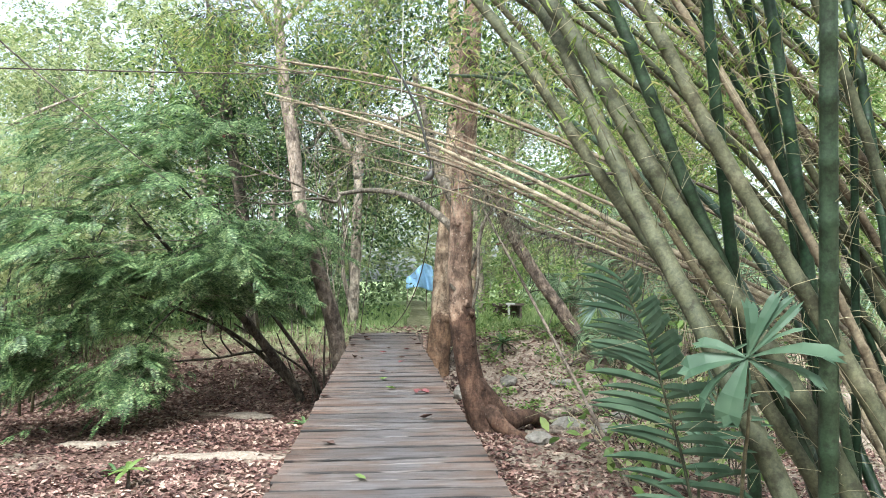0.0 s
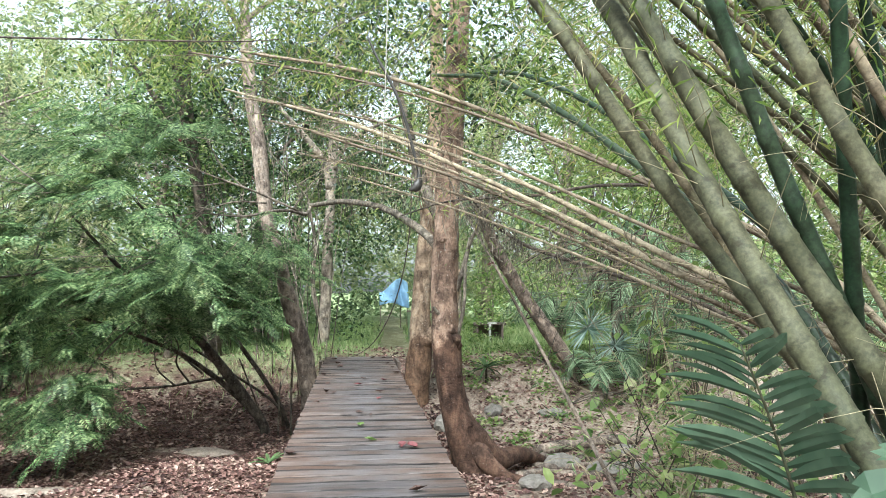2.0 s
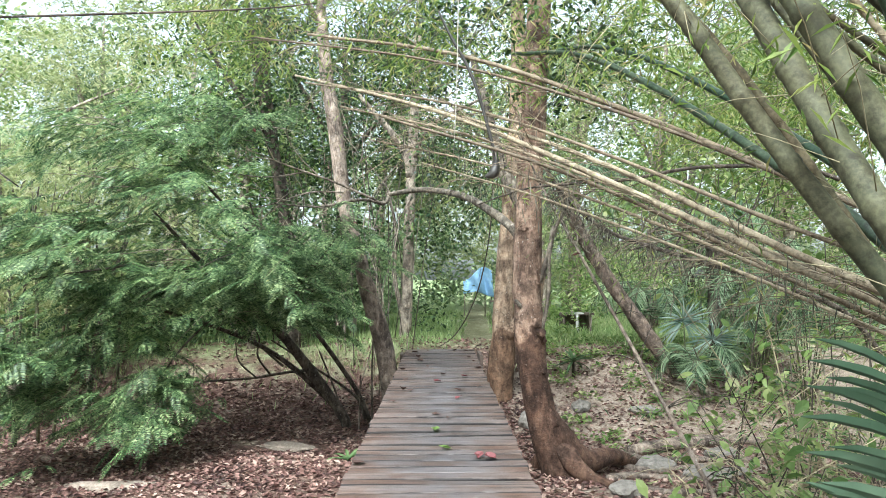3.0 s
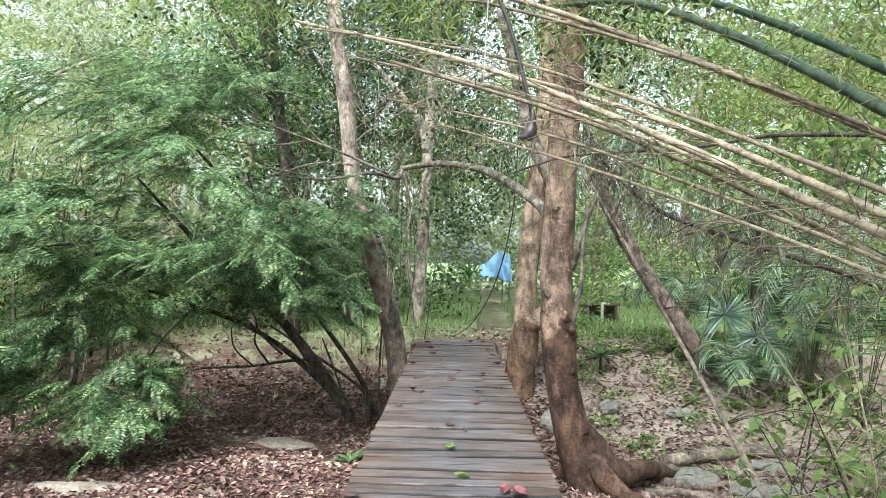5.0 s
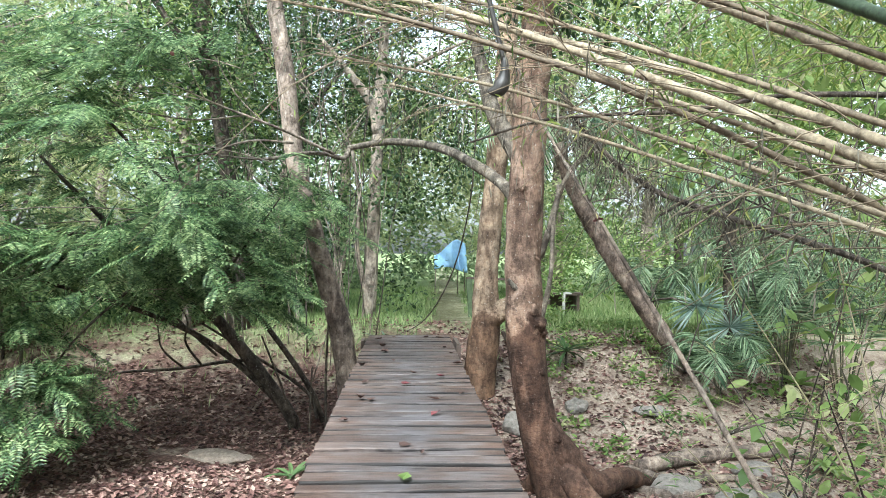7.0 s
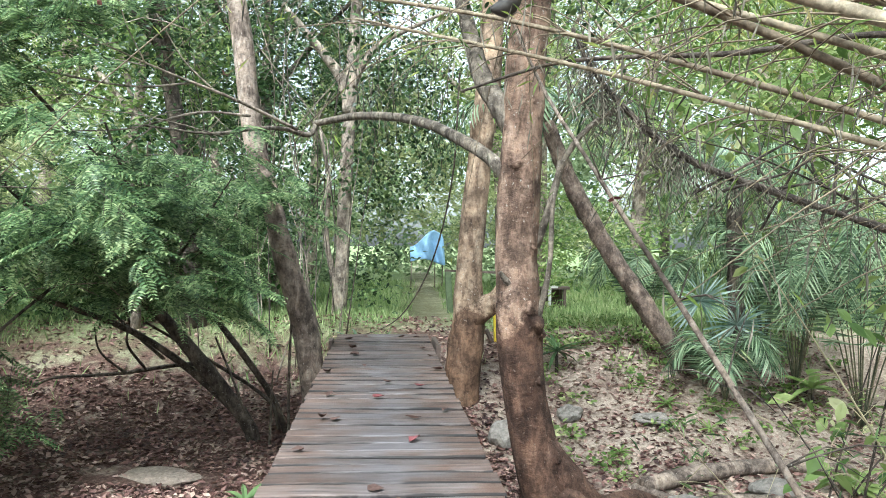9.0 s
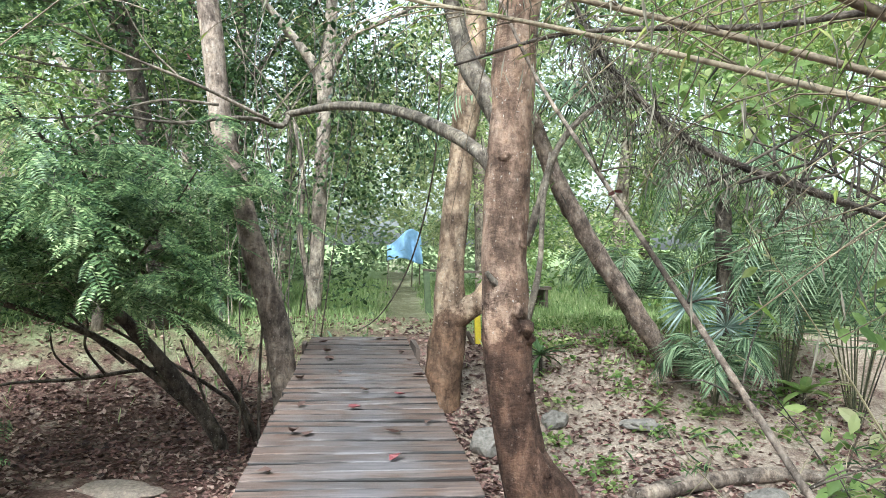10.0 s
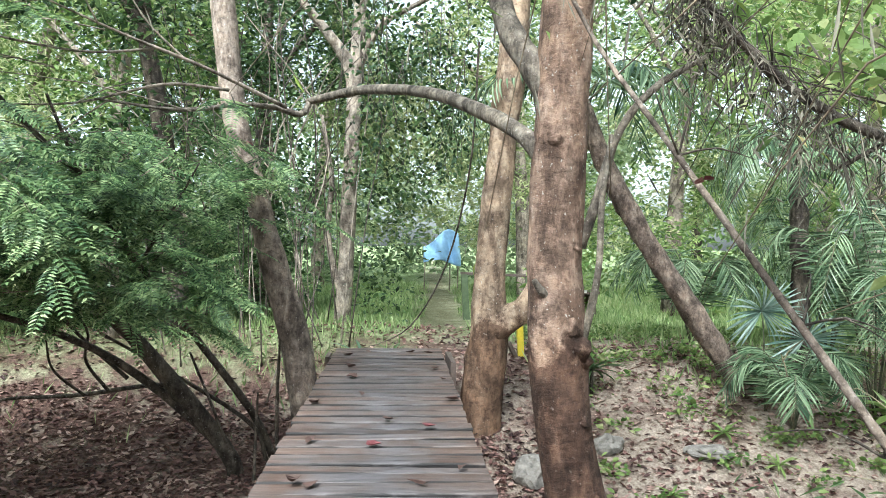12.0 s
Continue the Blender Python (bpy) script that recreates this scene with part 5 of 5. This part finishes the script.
for k, (at, size, lab) in enumerate((((2.9, 18.2), (0.2, 0.16, 0.15), "squarish pale stone on the gully side"), ((1.8, 17.6), (0.24, 0.3, 0.2), "grey stone at the foot of a tree"), ((4.2, 18.0), (0.3, 0.22, 0.08), "flat pale rock half sunk in sand"),
                                     ((-1.05, 16.6), (0.22, 0.18, 0.12), "pale stone beside the bridge"), ((-0.95, 14.6), (0.2, 0.26, 0.12), "pale stone beside the bridge"), ((-1.0, 17.6), (0.18, 0.2, 0.14), "mossy stone beside the bridge"),
                                     ((3.6, 15.2), (0.35, 0.25, 0.14), "grey stone among roots"), ((4.9, 15.8), (0.3, 0.2, 0.12), "grey stone among roots"), ((2.6, 13.1), (0.22, 0.2, 0.12), "grey stone among roots"), ((4.4, 14.6), (0.5, 0.35, 0.12), "flat grey stone half buried in sand"))):
    rock("stone", at, size, lab, None, k * 3 + 1)

# low humps of bare sand showing through the litter
for k, (x, y, w, d) in enumerate(((-3.0, 16.75, 0.62, 0.26), (-2.6, 12.85, 1.0, 0.22), (-5.0, 14.0, 0.8, 0.25))):
    tagged(rock("sand_hump", (x, y), (w, d, 0.09), "bare patch of pale sand among fallen leaves", M["sand"], k * 5 + 2, 0.46), category="sand", group="bare sand in the gully")


def on_ground(pts, lift):
    return [(x, y, float(ground_z(x, y)) + lift) for x, y in pts]


lg = obj("fallen_log", *tube(on_ground([(3.3, 15.9), (4.2, 16.3), (5.2, 16.5), (6.4, 16.4)], 0.1), [0.11, 0.12, 0.1, 0.07], 24, 10, 0.25, 4.0, 4), M["bark_grey"], None, True)
tagged(lg, "grey rotting log lying on the gully floor", "log")
for k, pts in enumerate(([(2.9, 15.3), (3.5, 15.0), (4.2, 15.1), (5.0, 14.8)], [(2.6, 14.2), (3.1, 14.5), (3.8, 14.2), (4.4, 14.3)], [(3.2, 16.0), (3.7, 15.6), (4.6, 15.6), (5.6, 15.2)], [(2.7, 13.6), (3.3, 13.3), (4.0, 13.5)])):
    rt = obj("surface_root", *tube(on_ground(pts, 0.03), [0.08, 0.07, 0.06, 0.03], 20, 8, 0.25, 5.0, k), M["bark_grey"], None, True)
    tagged(rt, "grey twisted root lying on the sand", "root", "roots on the gully floor")


# ---- leaning dead pole, draped branch, hanging spathe, cords ----
pole = empty("leaning_pole", "thin grey dead cane leaning against the tree", "dead cane", (3.3, 10.2, FLOOR))
culm("cane", [(3.32, 10.15, -1.65), (2.68, 11.5, 0.09), (1.86, 13.2, 2.2), (1.55, 13.85, 3.0), (1.25, 14.3, 3.9)], 0.03, M["bark_grey"], pole, 40, 0.4, 0.5)
tp = [np.array((3.0, 10.8, -0.6)), np.array((2.5, 11.9, 0.5)), np.array((2.3, 12.3, 1.1)), np.array((1.9, 13.1, 2.1)), np.array((2.7, 11.5, 0.0))]
sh, _ = wiry(tp * 3, [np.array((rng.normal(0.3, 0.8), rng.normal(0, 0.5), rng.normal(0.3, 0.4))) for _ in range(15)], rng.uniform(0.4, 1.0, 15), 0.008)
tagged(obj("brushwood", *sh, M["bark_dark"], pole, True), kind="stuff")

drape = empty("draped_branch", "drooping dark branch hung with dead fern and dry debris", "branch", (3.4, 11.8, 1.78))
dpts = [(1.3, 11.8, 3.05), (1.45, 11.8, 2.76), (1.7, 11.8, 2.48), (1.93, 11.8, 2.28), (2.2, 11.8, 2.12), (2.62, 11.8, 1.97), (3.25, 11.8, 1.78), (4.2, 11.9, 1.5), (5.4, 12.2, 1.0), (6.3, 12.4, -0.4), (6.5, 12.4, -1.7)]
dc = curve_pts(dpts, 60)
obj("bough", *tube(dpts, [0.012, 0.02, 0.024, 0.026, 0.028, 0.032, 0.036, 0.05], 60, 8, 0.35, 7.0), M["bark_dark"], drape, True)
nd = 1500
i = np.clip(np.round(rng.normal(0, 1.1, nd) + rng.choice([3, 5, 7, 8, 9, 10, 15, 18, 19, 20, 22, 26, 30, 34], nd)), 1, 50).astype(int)
p = dc[i] + rng.normal(0, 0.075, (nd, 3)) + np.stack([np.zeros(nd), np.zeros(nd), -np.abs(rng.normal(0, 0.18, nd))], 1)
tagged(obj("debris", *stamp(*blade(0.2), p, scatter_dirs(nd, 0.6, -0.9), rough_up(nd, 0.8), rng.uniform(0.03, 0.09, nd)), M["leaf_sere"], drape), kind="stuff")
ns = 340
j = i[:ns]
tagged(obj("dry_fringe", *stamp(*strap(0.02), dc[j] + rng.normal(0, 0.065, (ns, 3)), np.stack([rng.normal(0, 0.3, ns), rng.normal(0, 0.3, ns), -np.ones(ns)], 1), scatter_dirs(ns, 0.3, 0), rng.uniform(0.06, 0.3, ns)), M["leaf_sere"], drape), "hanging dry strips", kind="stuff")
tp = list(dc[rng.integers(2, 50, 190)])
sh, _ = wiry(tp, [np.array((rng.normal(0, 0.6), rng.normal(0, 0.5), rng.normal(-0.1, 0.7))) for _ in tp], rng.uniform(0.12, 0.5, len(tp)), 0.0035, 0.4)
tagged(obj("brushwood", *sh, M["bark_dark"], drape, True), kind="stuff")

bc = np.vstack([cloud(14, (1.9, 11.9, 2.3), (4.6, 13.4, 3.2)), cloud(8, (3.0, 11.4, 2.4), (5.0, 12.4, 3.2))])
p = clumps(bc, [0.38] * len(bc), 30)
k = len(p)
tagged(obj("foliage", *stamp(*OVAL, p, scatter_dirs(k, 0.5, -0.5), rough_up(k, 0.7), rng.uniform(0.07, 0.16, k)), M["leaf_light"], drape), "broad yellow-green leaves", kind="stuff")
tb = [np.array((3.4, 11.9, 1.9)) + rng.normal(0, 0.5, 3) * (1.6, 0.5, 0.3) for _ in bc]
tagged(obj("brushwood", *join(*[tube([a, (a + c) / 2 + rng.normal(0, 0.12, 3), c], [0.012, 0.008, 0.004], 7, 5) for a, c in zip(tb, bc)]), M["bark_dark"], drape, True), kind="stuff")

hb = empty("bare_bough", "thin dark bough reaching level over the bridge", "branch", (5.0, 11.0, 2.85))
obj("bough", *tube([(0.45, 11, 2.42), (1.0, 11, 2.6), (1.56, 11, 2.66), (2.15, 11, 2.7), (3.2, 11, 2.85), (4.6, 11, 2.7), (6.0, 11.2, 1.6), (6.6, 11.4, -1.7)], [0.008, 0.012, 0.016, 0.02, 0.026, 0.034, 0.045], 40, 8, 0.12, 6.0), M["bark_dark"], hb, True)

spathe = empty("hanging_spathe", "blackened hooked stem hanging from the dead canes", "dead stem", (0.6, 10.1, 2.65))
obj("stem", *tube([(0.02, 10.1, 4.35), (0.12, 10.1, 4.13), (0.3, 10.1, 3.8), (0.42, 10.1, 3.5), (0.53, 10.1, 3.1), (0.6, 10.1, 2.82)], [0.012, 0.015, 0.017, 0.018, 0.018, 0.017], 24, 8, 0.2, 8.0), M["black"], spathe, True)
obj("bulb", *tube([(0.6, 10.1, 2.86), (0.605, 10.1, 2.77), (0.585, 10.1, 2.68), (0.55, 10.1, 2.64), (0.49, 10.1, 2.63)], [0.018, 0.032, 0.058, 0.05, 0.012], 14, 10, 0.1, 8.0), M["black"], spathe, True)
crd = obj("rope", *tube([(0.21, 9.3, 4.6), (0.19, 9.3, 3.6), (0.16, 9.3, 2.85)], [0.005, 0.005, 0.004], 12, 6, 0.15, 9.0), M["rope"], None, True)
tagged(crd, "pale thin cord hanging from the dead canes", "cord")
# creepers slung across the gully
for pts, r, lab in (([(-4.2, 4.7, 4.6), (-3.0, 4.6, 3.45), (-2.2, 4.5, 2.69), (-1.75, 4.5, 2.3), (-1.35, 4.5, 1.96), (-1.22, 4.5, 1.86)], 0.006, "thin dark creeper slanting through the air"),
                    ([(-6.0, 7.2, 3.3), (-4.5, 6.75, 3.1), (-3.0, 6.28, 2.97), (-1.8, 5.9, 2.86), (-0.82, 5.6, 2.78), (-0.5, 5.5, 2.77)], 0.007, "thin creeper slung level across the gully"),
                    ([(1.15, 18.4, 4.2), (1.1, 18.9, 2.6), (0.85, 20.0, 1.2), (0.35, 20.8, 0.2), (-0.3, 21.2, -0.2), (-1.0, 21.4, -0.35)], 0.015, "bent green creeper hanging from the tree to the ground")):
    ob = obj("creeper", *tube(pts, [r, r * 0.9, r * 0.35], 24, 6, 0.1, 6.0), M["bark_dark"], None, True)
    tagged(ob, lab, "creeper")


# bare grey branch forking out over the shrub
bare = empty("bare_branch", "bare grey branch with forking twigs above the shrub", "branch", (-1.9, 17.6, 3.1))
for pts, r in (([(-1.3, 18.0, 3.2), (-2.1, 17.3, 3.5), (-2.9, 16.8, 3.75), (-3.8, 16.4, 4.1)], 0.028), ([(-1.9, 17.5, 3.3), (-2.5, 17.0, 3.25), (-3.3, 16.6, 2.95), (-4.2, 16.2, 2.85)], 0.02),
               ([(-2.3, 17.2, 3.55), (-2.7, 17.0, 3.95), (-3.0, 16.8, 4.5)], 0.016), ([(-2.6, 17.0, 3.64), (-3.3, 16.6, 3.5), (-4.3, 16.0, 3.6), (-5.2, 15.6, 3.9)], 0.016),
               ([(-3.1, 16.7, 3.8), (-3.3, 16.5, 4.3), (-3.4, 16.4, 4.8)], 0.012), ([(-3.0, 16.7, 3.0), (-3.3, 16.5, 2.7), (-3.7, 16.3, 2.3)], 0.012)):
    obj("twig", *tube(pts, [r, r * 0.75, r * 0.3], 16, 6, 0.15, 6.0), M["bark_pale"], bare, True)

# leafy creeper hanging beyond the end of the bridge
curtain = empty("leafy_creeper", "curtain of thin creepers with small dark leaves past the bridge", "creeper", (0.5, 22, 4))
hung = []
for k in range(34):
    x, y = rng.uniform(-0.75, 1.3), rng.uniform(20.8, 23.4)
    z1 = rng.uniform(4.2, 6.2)
    drop = rng.uniform(0.35, 1.0) * (z1 - 2.2)
    b = rng.normal(0, 0.2, 3)
    pts = [(x, y, z1), (x + b[0], y, z1 - drop * 0.4), (x + b[1], y, z1 - drop * 0.75), (x + b[2] * 1.5, y, z1 - drop)]
    obj("vine", *tube(pts, [0.008, 0.006, 0.003], 10, 5), M["bark_dark"], curtain, True)
    hung.append(curve_pts(pts, 30)[rng.integers(4, 30, 46)] + rng.normal(0, 0.11, (46, 3)))
hung = np.concatenate(hung)
k = len(hung)
tagged(obj("foliage", *stamp(*OVAL, hung, scatter_dirs(k, 0.4, -0.6), rough_up(k, 0.7), rng.uniform(0.07, 0.15, k)), M["leaf_dark"], curtain), kind="stuff")

# thin vines hanging among the trees
vines = empty("hanging_vines", "thin bare vines hanging among the trees", "vine", (-1, 21, 0))
for k in range(44):
    x, y = rng.uniform(-4.4, -0.5), rng.uniform(19.8, 25)
    z0 = float(ground_z(x, y))
    z1 = rng.uniform(3.5, 7.5)
    b = rng.normal(0, 0.35, 4)
    obj("vine", *tube([(x, y, z0 - 0.05), (x + b[0], y + b[1], z0 + (z1 - z0) * 0.35), (x + b[2], y, z0 + (z1 - z0) * 0.7), (x + b[3] * 2, y, z1)], [0.014, 0.01, 0.012, 0.008], 14, 5, 0.1), M["bark_pale" if k % 2 else "bark_dark"], vines, True)


# ---- things past the bridge ----
def tarp():
    n, m = 22, 16
    v, f = [], []
    for j in range(m + 1):
        for i in range(n + 1):
            u, w = i / n, j / m
            x = 0.95 + 1.2 * u + 0.1 * w * math.sin(3 * u)
            top = 1.45 + 0.6 * math.sin(min(1.0, u / 0.72) * math.pi / 2) ** 2 - 0.5 * max(0, u - 0.72)
            z = top * (1 - w) + (0.92 + 0.1 * math.sin(5 * u)) * w
            y = 34 + 0.14 * math.sin(9 * u + 2 * w) + 0.1 * math.sin(15 * u - 4 * w) - 0.5 * w
            v.append((x, y, z))
    for j in range(m):
        for i in range(n):
            a = j * (n + 1) + i
            f += [(a, a + 1, a + n + 2), (a, a + n + 2, a + n + 1)]
    e = empty("tarpaulin", "bright blue tarpaulin slung between poles past the bridge", "tarpaulin", (1.5, 34, 0))
    s = obj("sheet", v, f, M["tarp"], e, True)
    md = s.modifiers.new("thickness", "SOLIDIFY")
    md.thickness = 0.006
    for x, h in ((1.0, 1.5), (1.85, 2.1), (2.12, 1.9)):
        g = float(ground_z(x, 34.05))
        obj("prop", *tube([(x, 34.12, g - 0.1), (x + 0.02, 34.12, h)], [0.025, 0.02], 4, 6), M["bark_pale"], e, True)


tarp()


def rail_frame():
    g = float(ground_z(1.7, 25.5))
    e = empty("rail_frame", "faded green rail of posts beside the path", "railing", (1.7, 25.5, g))
    obj("post", *beam((1.68, 25.5, g - 0.15), (1.6, 25.5, 0.86), 0.15, 0.12), M["green_paint"], e)
    obj("post", *beam((3.05, 25.5, g - 0.15), (3.05, 25.5, 0.8), 0.1, 0.1), M["green_paint"], e)
    obj("rail", *beam((1.52, 25.5, 0.88), (3.12, 25.5, 0.84), 0.12, 0.06), M["dark_wood"], e)


rail_frame()
g = float(ground_z(2.3, 20.3))
yp = obj("yellow_post", *beam((2.08, 20.3, g - 0.2), (2.03, 20.3, 0.6), 0.1, 0.09), M["yellow_paint"])
tagged(yp, "yellow painted post leaning behind the trees", "post")
bl = obj("sloping_rail", *beam((1.86, 20.2, 0.0), (2.34, 20.4, -0.95), 0.06, 0.06), M["dark_wood"])
tagged(bl, "dark sloping rail beside the yellow post", "rail")


def table():
    g = float(ground_z(4.05, 25.2))
    e = empty("work_table", "low dark timber table on pale legs under trees", "table", (4.05, 25.2, g))
    obj("tabletop", *beam((3.55, 25.2, 0.5), (4.55, 25.2, 0.5), 0.55, 0.07), M["dark_wood"], e)
    for x, y in ((3.66, 25.0), (4.44, 25.0), (3.66, 25.4), (4.44, 25.4)):
        obj("leg", *beam((x, y, g - 0.05), (x, y, 0.47), 0.07, 0.07), M["dark_wood"], e)
    obj("back_panel", *beam((3.6, 25.5, 0.2), (4.5, 25.5, 0.2), 0.04, 0.5), M["dark_wood"], e)
    c = empty("white_trestle", "chalky white timber trestle standing before the table", "trestle", (4.0, 24.7, g))
    obj("upright", *beam((4.0, 24.7, g - 0.05), (4.0, 24.7, 0.52), 0.07, 0.07), M["white_paint"], c)
    obj("crossbar", *beam((3.9, 24.7, 0.54), (4.2, 24.7, 0.54), 0.06, 0.06), M["white_paint"], c)


table()

# timber side board at the end of the bridge
for x0, y0, y1, zt in ((0.86, 18.3, 19.35, -0.03), (-0.84, 18.9, 19.4, -0.06)):
    sb = obj("side_board", *box(x0 - 0.03, y0, -0.75, x0 + 0.03, y1, zt, 0.008), M["dark_wood"])
    tagged(sb, "dark damp board edging the end of the bridge", "board", "edging boards")


def rosette(name, at, n, length, width, mat, label, rise=0.8):
    z = float(ground_z(at[0], at[1]))
    e = empty(name, label, "plant", (at[0], at[1], z), "strap-leaved plants")
    o = np.array((at[0], at[1], z + at[2]))
    if at[2] > 0.1:
        obj("stem", *tube([(at[0], at[1], z - 0.05), o], [0.03, 0.025], 4, 6), M["bark_dark"], e, True)
    for k in range(n):
        b = k * 2.4
        d = np.array([(math.cos(b), math.sin(b), rng.uniform(-0.3, rise))])
        obj("leaf", *stamp(*strap(width), o[None], d, np.array([(0, 0, 1.0)]), length * rng.uniform(0.8, 1.1)), mat, e)


rosette("dracaena", (2.95, 19.3, 0.35), 22, 0.5, 0.13, M["leaf_dark"], "dark strap-leaved plant on the bank")
rosette("dracaena", (0.05, 20.6, 0.05), 14, 0.5, 0.1, M["leaf_dark"], "dark strap-leaved plant by the end of the bridge")
rosette("dracaena", (-0.45, 20.9, 0.05), 14, 0.6, 0.09, M["leaf_palm"], "grey-green strap-leaved plant by the end of the bridge")
rosette("broadleaf_plant", (5.9, 15.6, 0.12), 11, 0.42, 0.36, M["leaf_light"], "broad-leaved light green plant among twigs")
rosette("broadleaf_plant", (6.9, 18.3, 0.3), 11, 0.5, 0.34, M["leaf_light"], "broad-leaved light green plant on the bank")
rosette("fern", (-1.6, 15.7, 0.02), 13, 0.4, 0.2, M["leaf_bush"], "small green fern beside the bridge")
rosette("fern", (-3.5, 11.0, 0.25), 8, 0.28, 0.35, M["leaf_light"], "small light green seedling on the sand")
rosette("fern", (-4.0, 12.0, 0.05), 9, 0.3, 0.25, M["leaf_bush"], "small green seedling on the sand")
rosette("fern", (4.5, 18.3, 0.05), 18, 0.32, 0.13, M["leaf_light"], "light green fern on the bank")
rosette("fern", (3.4, 17.2, 0.03), 14, 0.22, 0.16, M["leaf_light"], "light green weed on the sand")
rosette("fern", (4.9, 17.6, 0.05), 16, 0.26, 0.14, M["leaf_light"], "light green fern on the bank")


# ---- tangled shrub on the near side of the clearing ----
def tangle(name, label, box_lo, box_hi, stems, mat, shape, lo, hi, per):
    e = empty(name, label, "shrub", ((box_lo[0] + box_hi[0]) / 2, (box_lo[1] + box_hi[1]) / 2, FLOOR))
    ends, shapes = [], []
    for k in range(stems):
        x, y = rng.uniform(box_lo[0], box_hi[0]), rng.uniform(box_lo[1], box_hi[1])
        z = float(ground_z(x, y)) - 0.05
        h = rng.uniform(0.5, 1.0) * (box_hi[2] - z)
        dx, dy = rng.normal(0.1, 0.7), rng.normal(0, 0.7)
        pts = [(x, y, z), (x + dx * 0.4, y + dy * 0.4, z + h * 0.45), (x + dx * 1.1, y + dy, z + h)]
        obj("stem", *tube(pts, [0.014, 0.01, 0.004], 10, 6, 0.1), M["bark_dark" if k % 3 else "twig"], e, True)
        c = curve_pts(pts, 10)
        for j in range(10):
            i = rng.integers(3, 10)
            ends.append((c[i], np.array((rng.normal(0, 0.8), rng.normal(0, 0.8), rng.normal(0.1, 0.5))), rng.uniform(0.25, 0.8)))
    sh, tips = wiry([q[0] for q in ends], [q[1] for q in ends], [q[2] for q in ends], 0.0045)
    tagged(obj("brushwood", *sh, M["twig"], e, True), kind="stuff")
    p = hanging(tips, per, 0.08)
    k = len(p)
    tagged(obj("foliage", *stamp(*shape, p, scatter_dirs(k, 0.45, -0.3), rough_up(k, 0.6), rng.uniform(lo, hi, k)), mat, e), kind="stuff")


tangle("tangled_shrub", "tangled thin-stemmed shrub with sparse narrow leaves", (3.7, 10.6, -1), (6.6, 13.6, 0.7), 26, M["leaf_bush"], SLIM, 0.08, 0.2, 6)
tangle("broadleaf_shrub", "loose shrub with broad light green leaves", (3.2, 9.6, -1), (5.2, 12.0, 0.3), 16, M["leaf_light"], OVAL, 0.12, 0.26, 2)
tangle("broadleaf_climber", "climber with broad yellow-green leaves over the clearing", (3.8, 11.6, 1), (6.8, 14.2, 3.3), 14, M["leaf_light"], OVAL, 0.12, 0.24, 3)

# red fruit and leaves caught in the twigs
for x, y, z in ((-1.7, 17.7, 2.72), (1.65, 7.1, 3.15), (-2.0, 16.2, 3.6), (-3.1, 15.0, 4.1), (1.86, 12.6, 1.9)):
    v, f = stamp(*curled(0.8), np.tile((x, y, z), (4, 1)), scatter_dirs(4, 0.6, -0.4), rough_up(4), np.full(4, 0.07))
    ob = obj("red_leaf", v, f, M["leaf_red"])
    tagged(ob, "bright red withered leaf caught among twigs", "leaf", "red leaves in the twigs")


# ---- the footbridge ----
def footbridge():
    e = empty("footbridge", "weathered grey plank footbridge without rails over a dry gully", "footbridge", (0, 8, -0.2))
    for x in (-0.56, 0.0, 0.56):
        obj("bearer", *beam((x, -4.2, -0.15), (x, 19.3, -0.15), 0.12 if x else 0.32, 0.2), M["dark_wood"], e)
    for y in (1.0, 4.6, 8.2, 11.8, 15.4):
        obj("crossbeam", *beam((-0.72, y, -0.33), (0.72, y, -0.33), 0.14, 0.15), M["dark_wood"], e)
        for x in (-0.6, 0.6):
            g = float(ground_z(x, y))
            obj("post", *beam((x, y, -0.25), (x, y, g - 0.2), 0.15, 0.15), M["dark_wood"], e)
    kinds = []
    for k in range(10):
        w = (0.16, 0.185, 0.2, 0.225, 0.17)[k % 5]
        nseg = 10
        v, f = [], []
        wave = np.cumsum(rng.normal(0, 0.003, (nseg + 1, 4)), axis=0)
        for i in range(nseg + 1):
            x = -0.75 + 1.5 * i / nseg + (rng.normal(0, 0.004) if i in (0, nseg) else 0)
            a, b = -w / 2 + wave[i, 0], w / 2 + wave[i, 1]
            zt = wave[i, 2] * 0.5
            v += [(x, a, -0.045), (x, a, zt - 0.01), (x, a + 0.012, zt), (x, b - 0.012, zt), (x, b, zt - 0.01), (x, b, -0.045)]
        for i in range(nseg):
            for j in range(6):
                p, q = i * 6 + j, i * 6 + (j + 1) % 6
                f += [(p, p + 6, q + 6), (p, q + 6, q)]
        for s in (0, nseg * 6):
            for j in range(1, 5):
                f.append((s, s + j, s + j + 1) if s == 0 else (s, s + j + 1, s + j))
        me = tri_mesh("plank", v, f)
        me.materials.append(M["board"])
        kinds.append((w, me))
    y = -4.2
    while y < 19.3:
        w, me = kinds[rng.integers(0, len(kinds))]
        gap = rng.choice([0.007, 0.012, 0.018, 0.026, 0.042], p=[0.25, 0.3, 0.22, 0.15, 0.08])
        ob = new("plank", me)
        ob.parent = e
        ob.matrix_parent_inverse = Matrix.Translation(-e.location)
        ob.matrix_basis = pose(rng.normal(0, 0.005), y + w / 2, rng.normal(0, 0.003), 0, 0, rng.normal(0, 0.25) + (180 if rng.random() < 0.5 else 0))
        y += w + gap


footbridge()
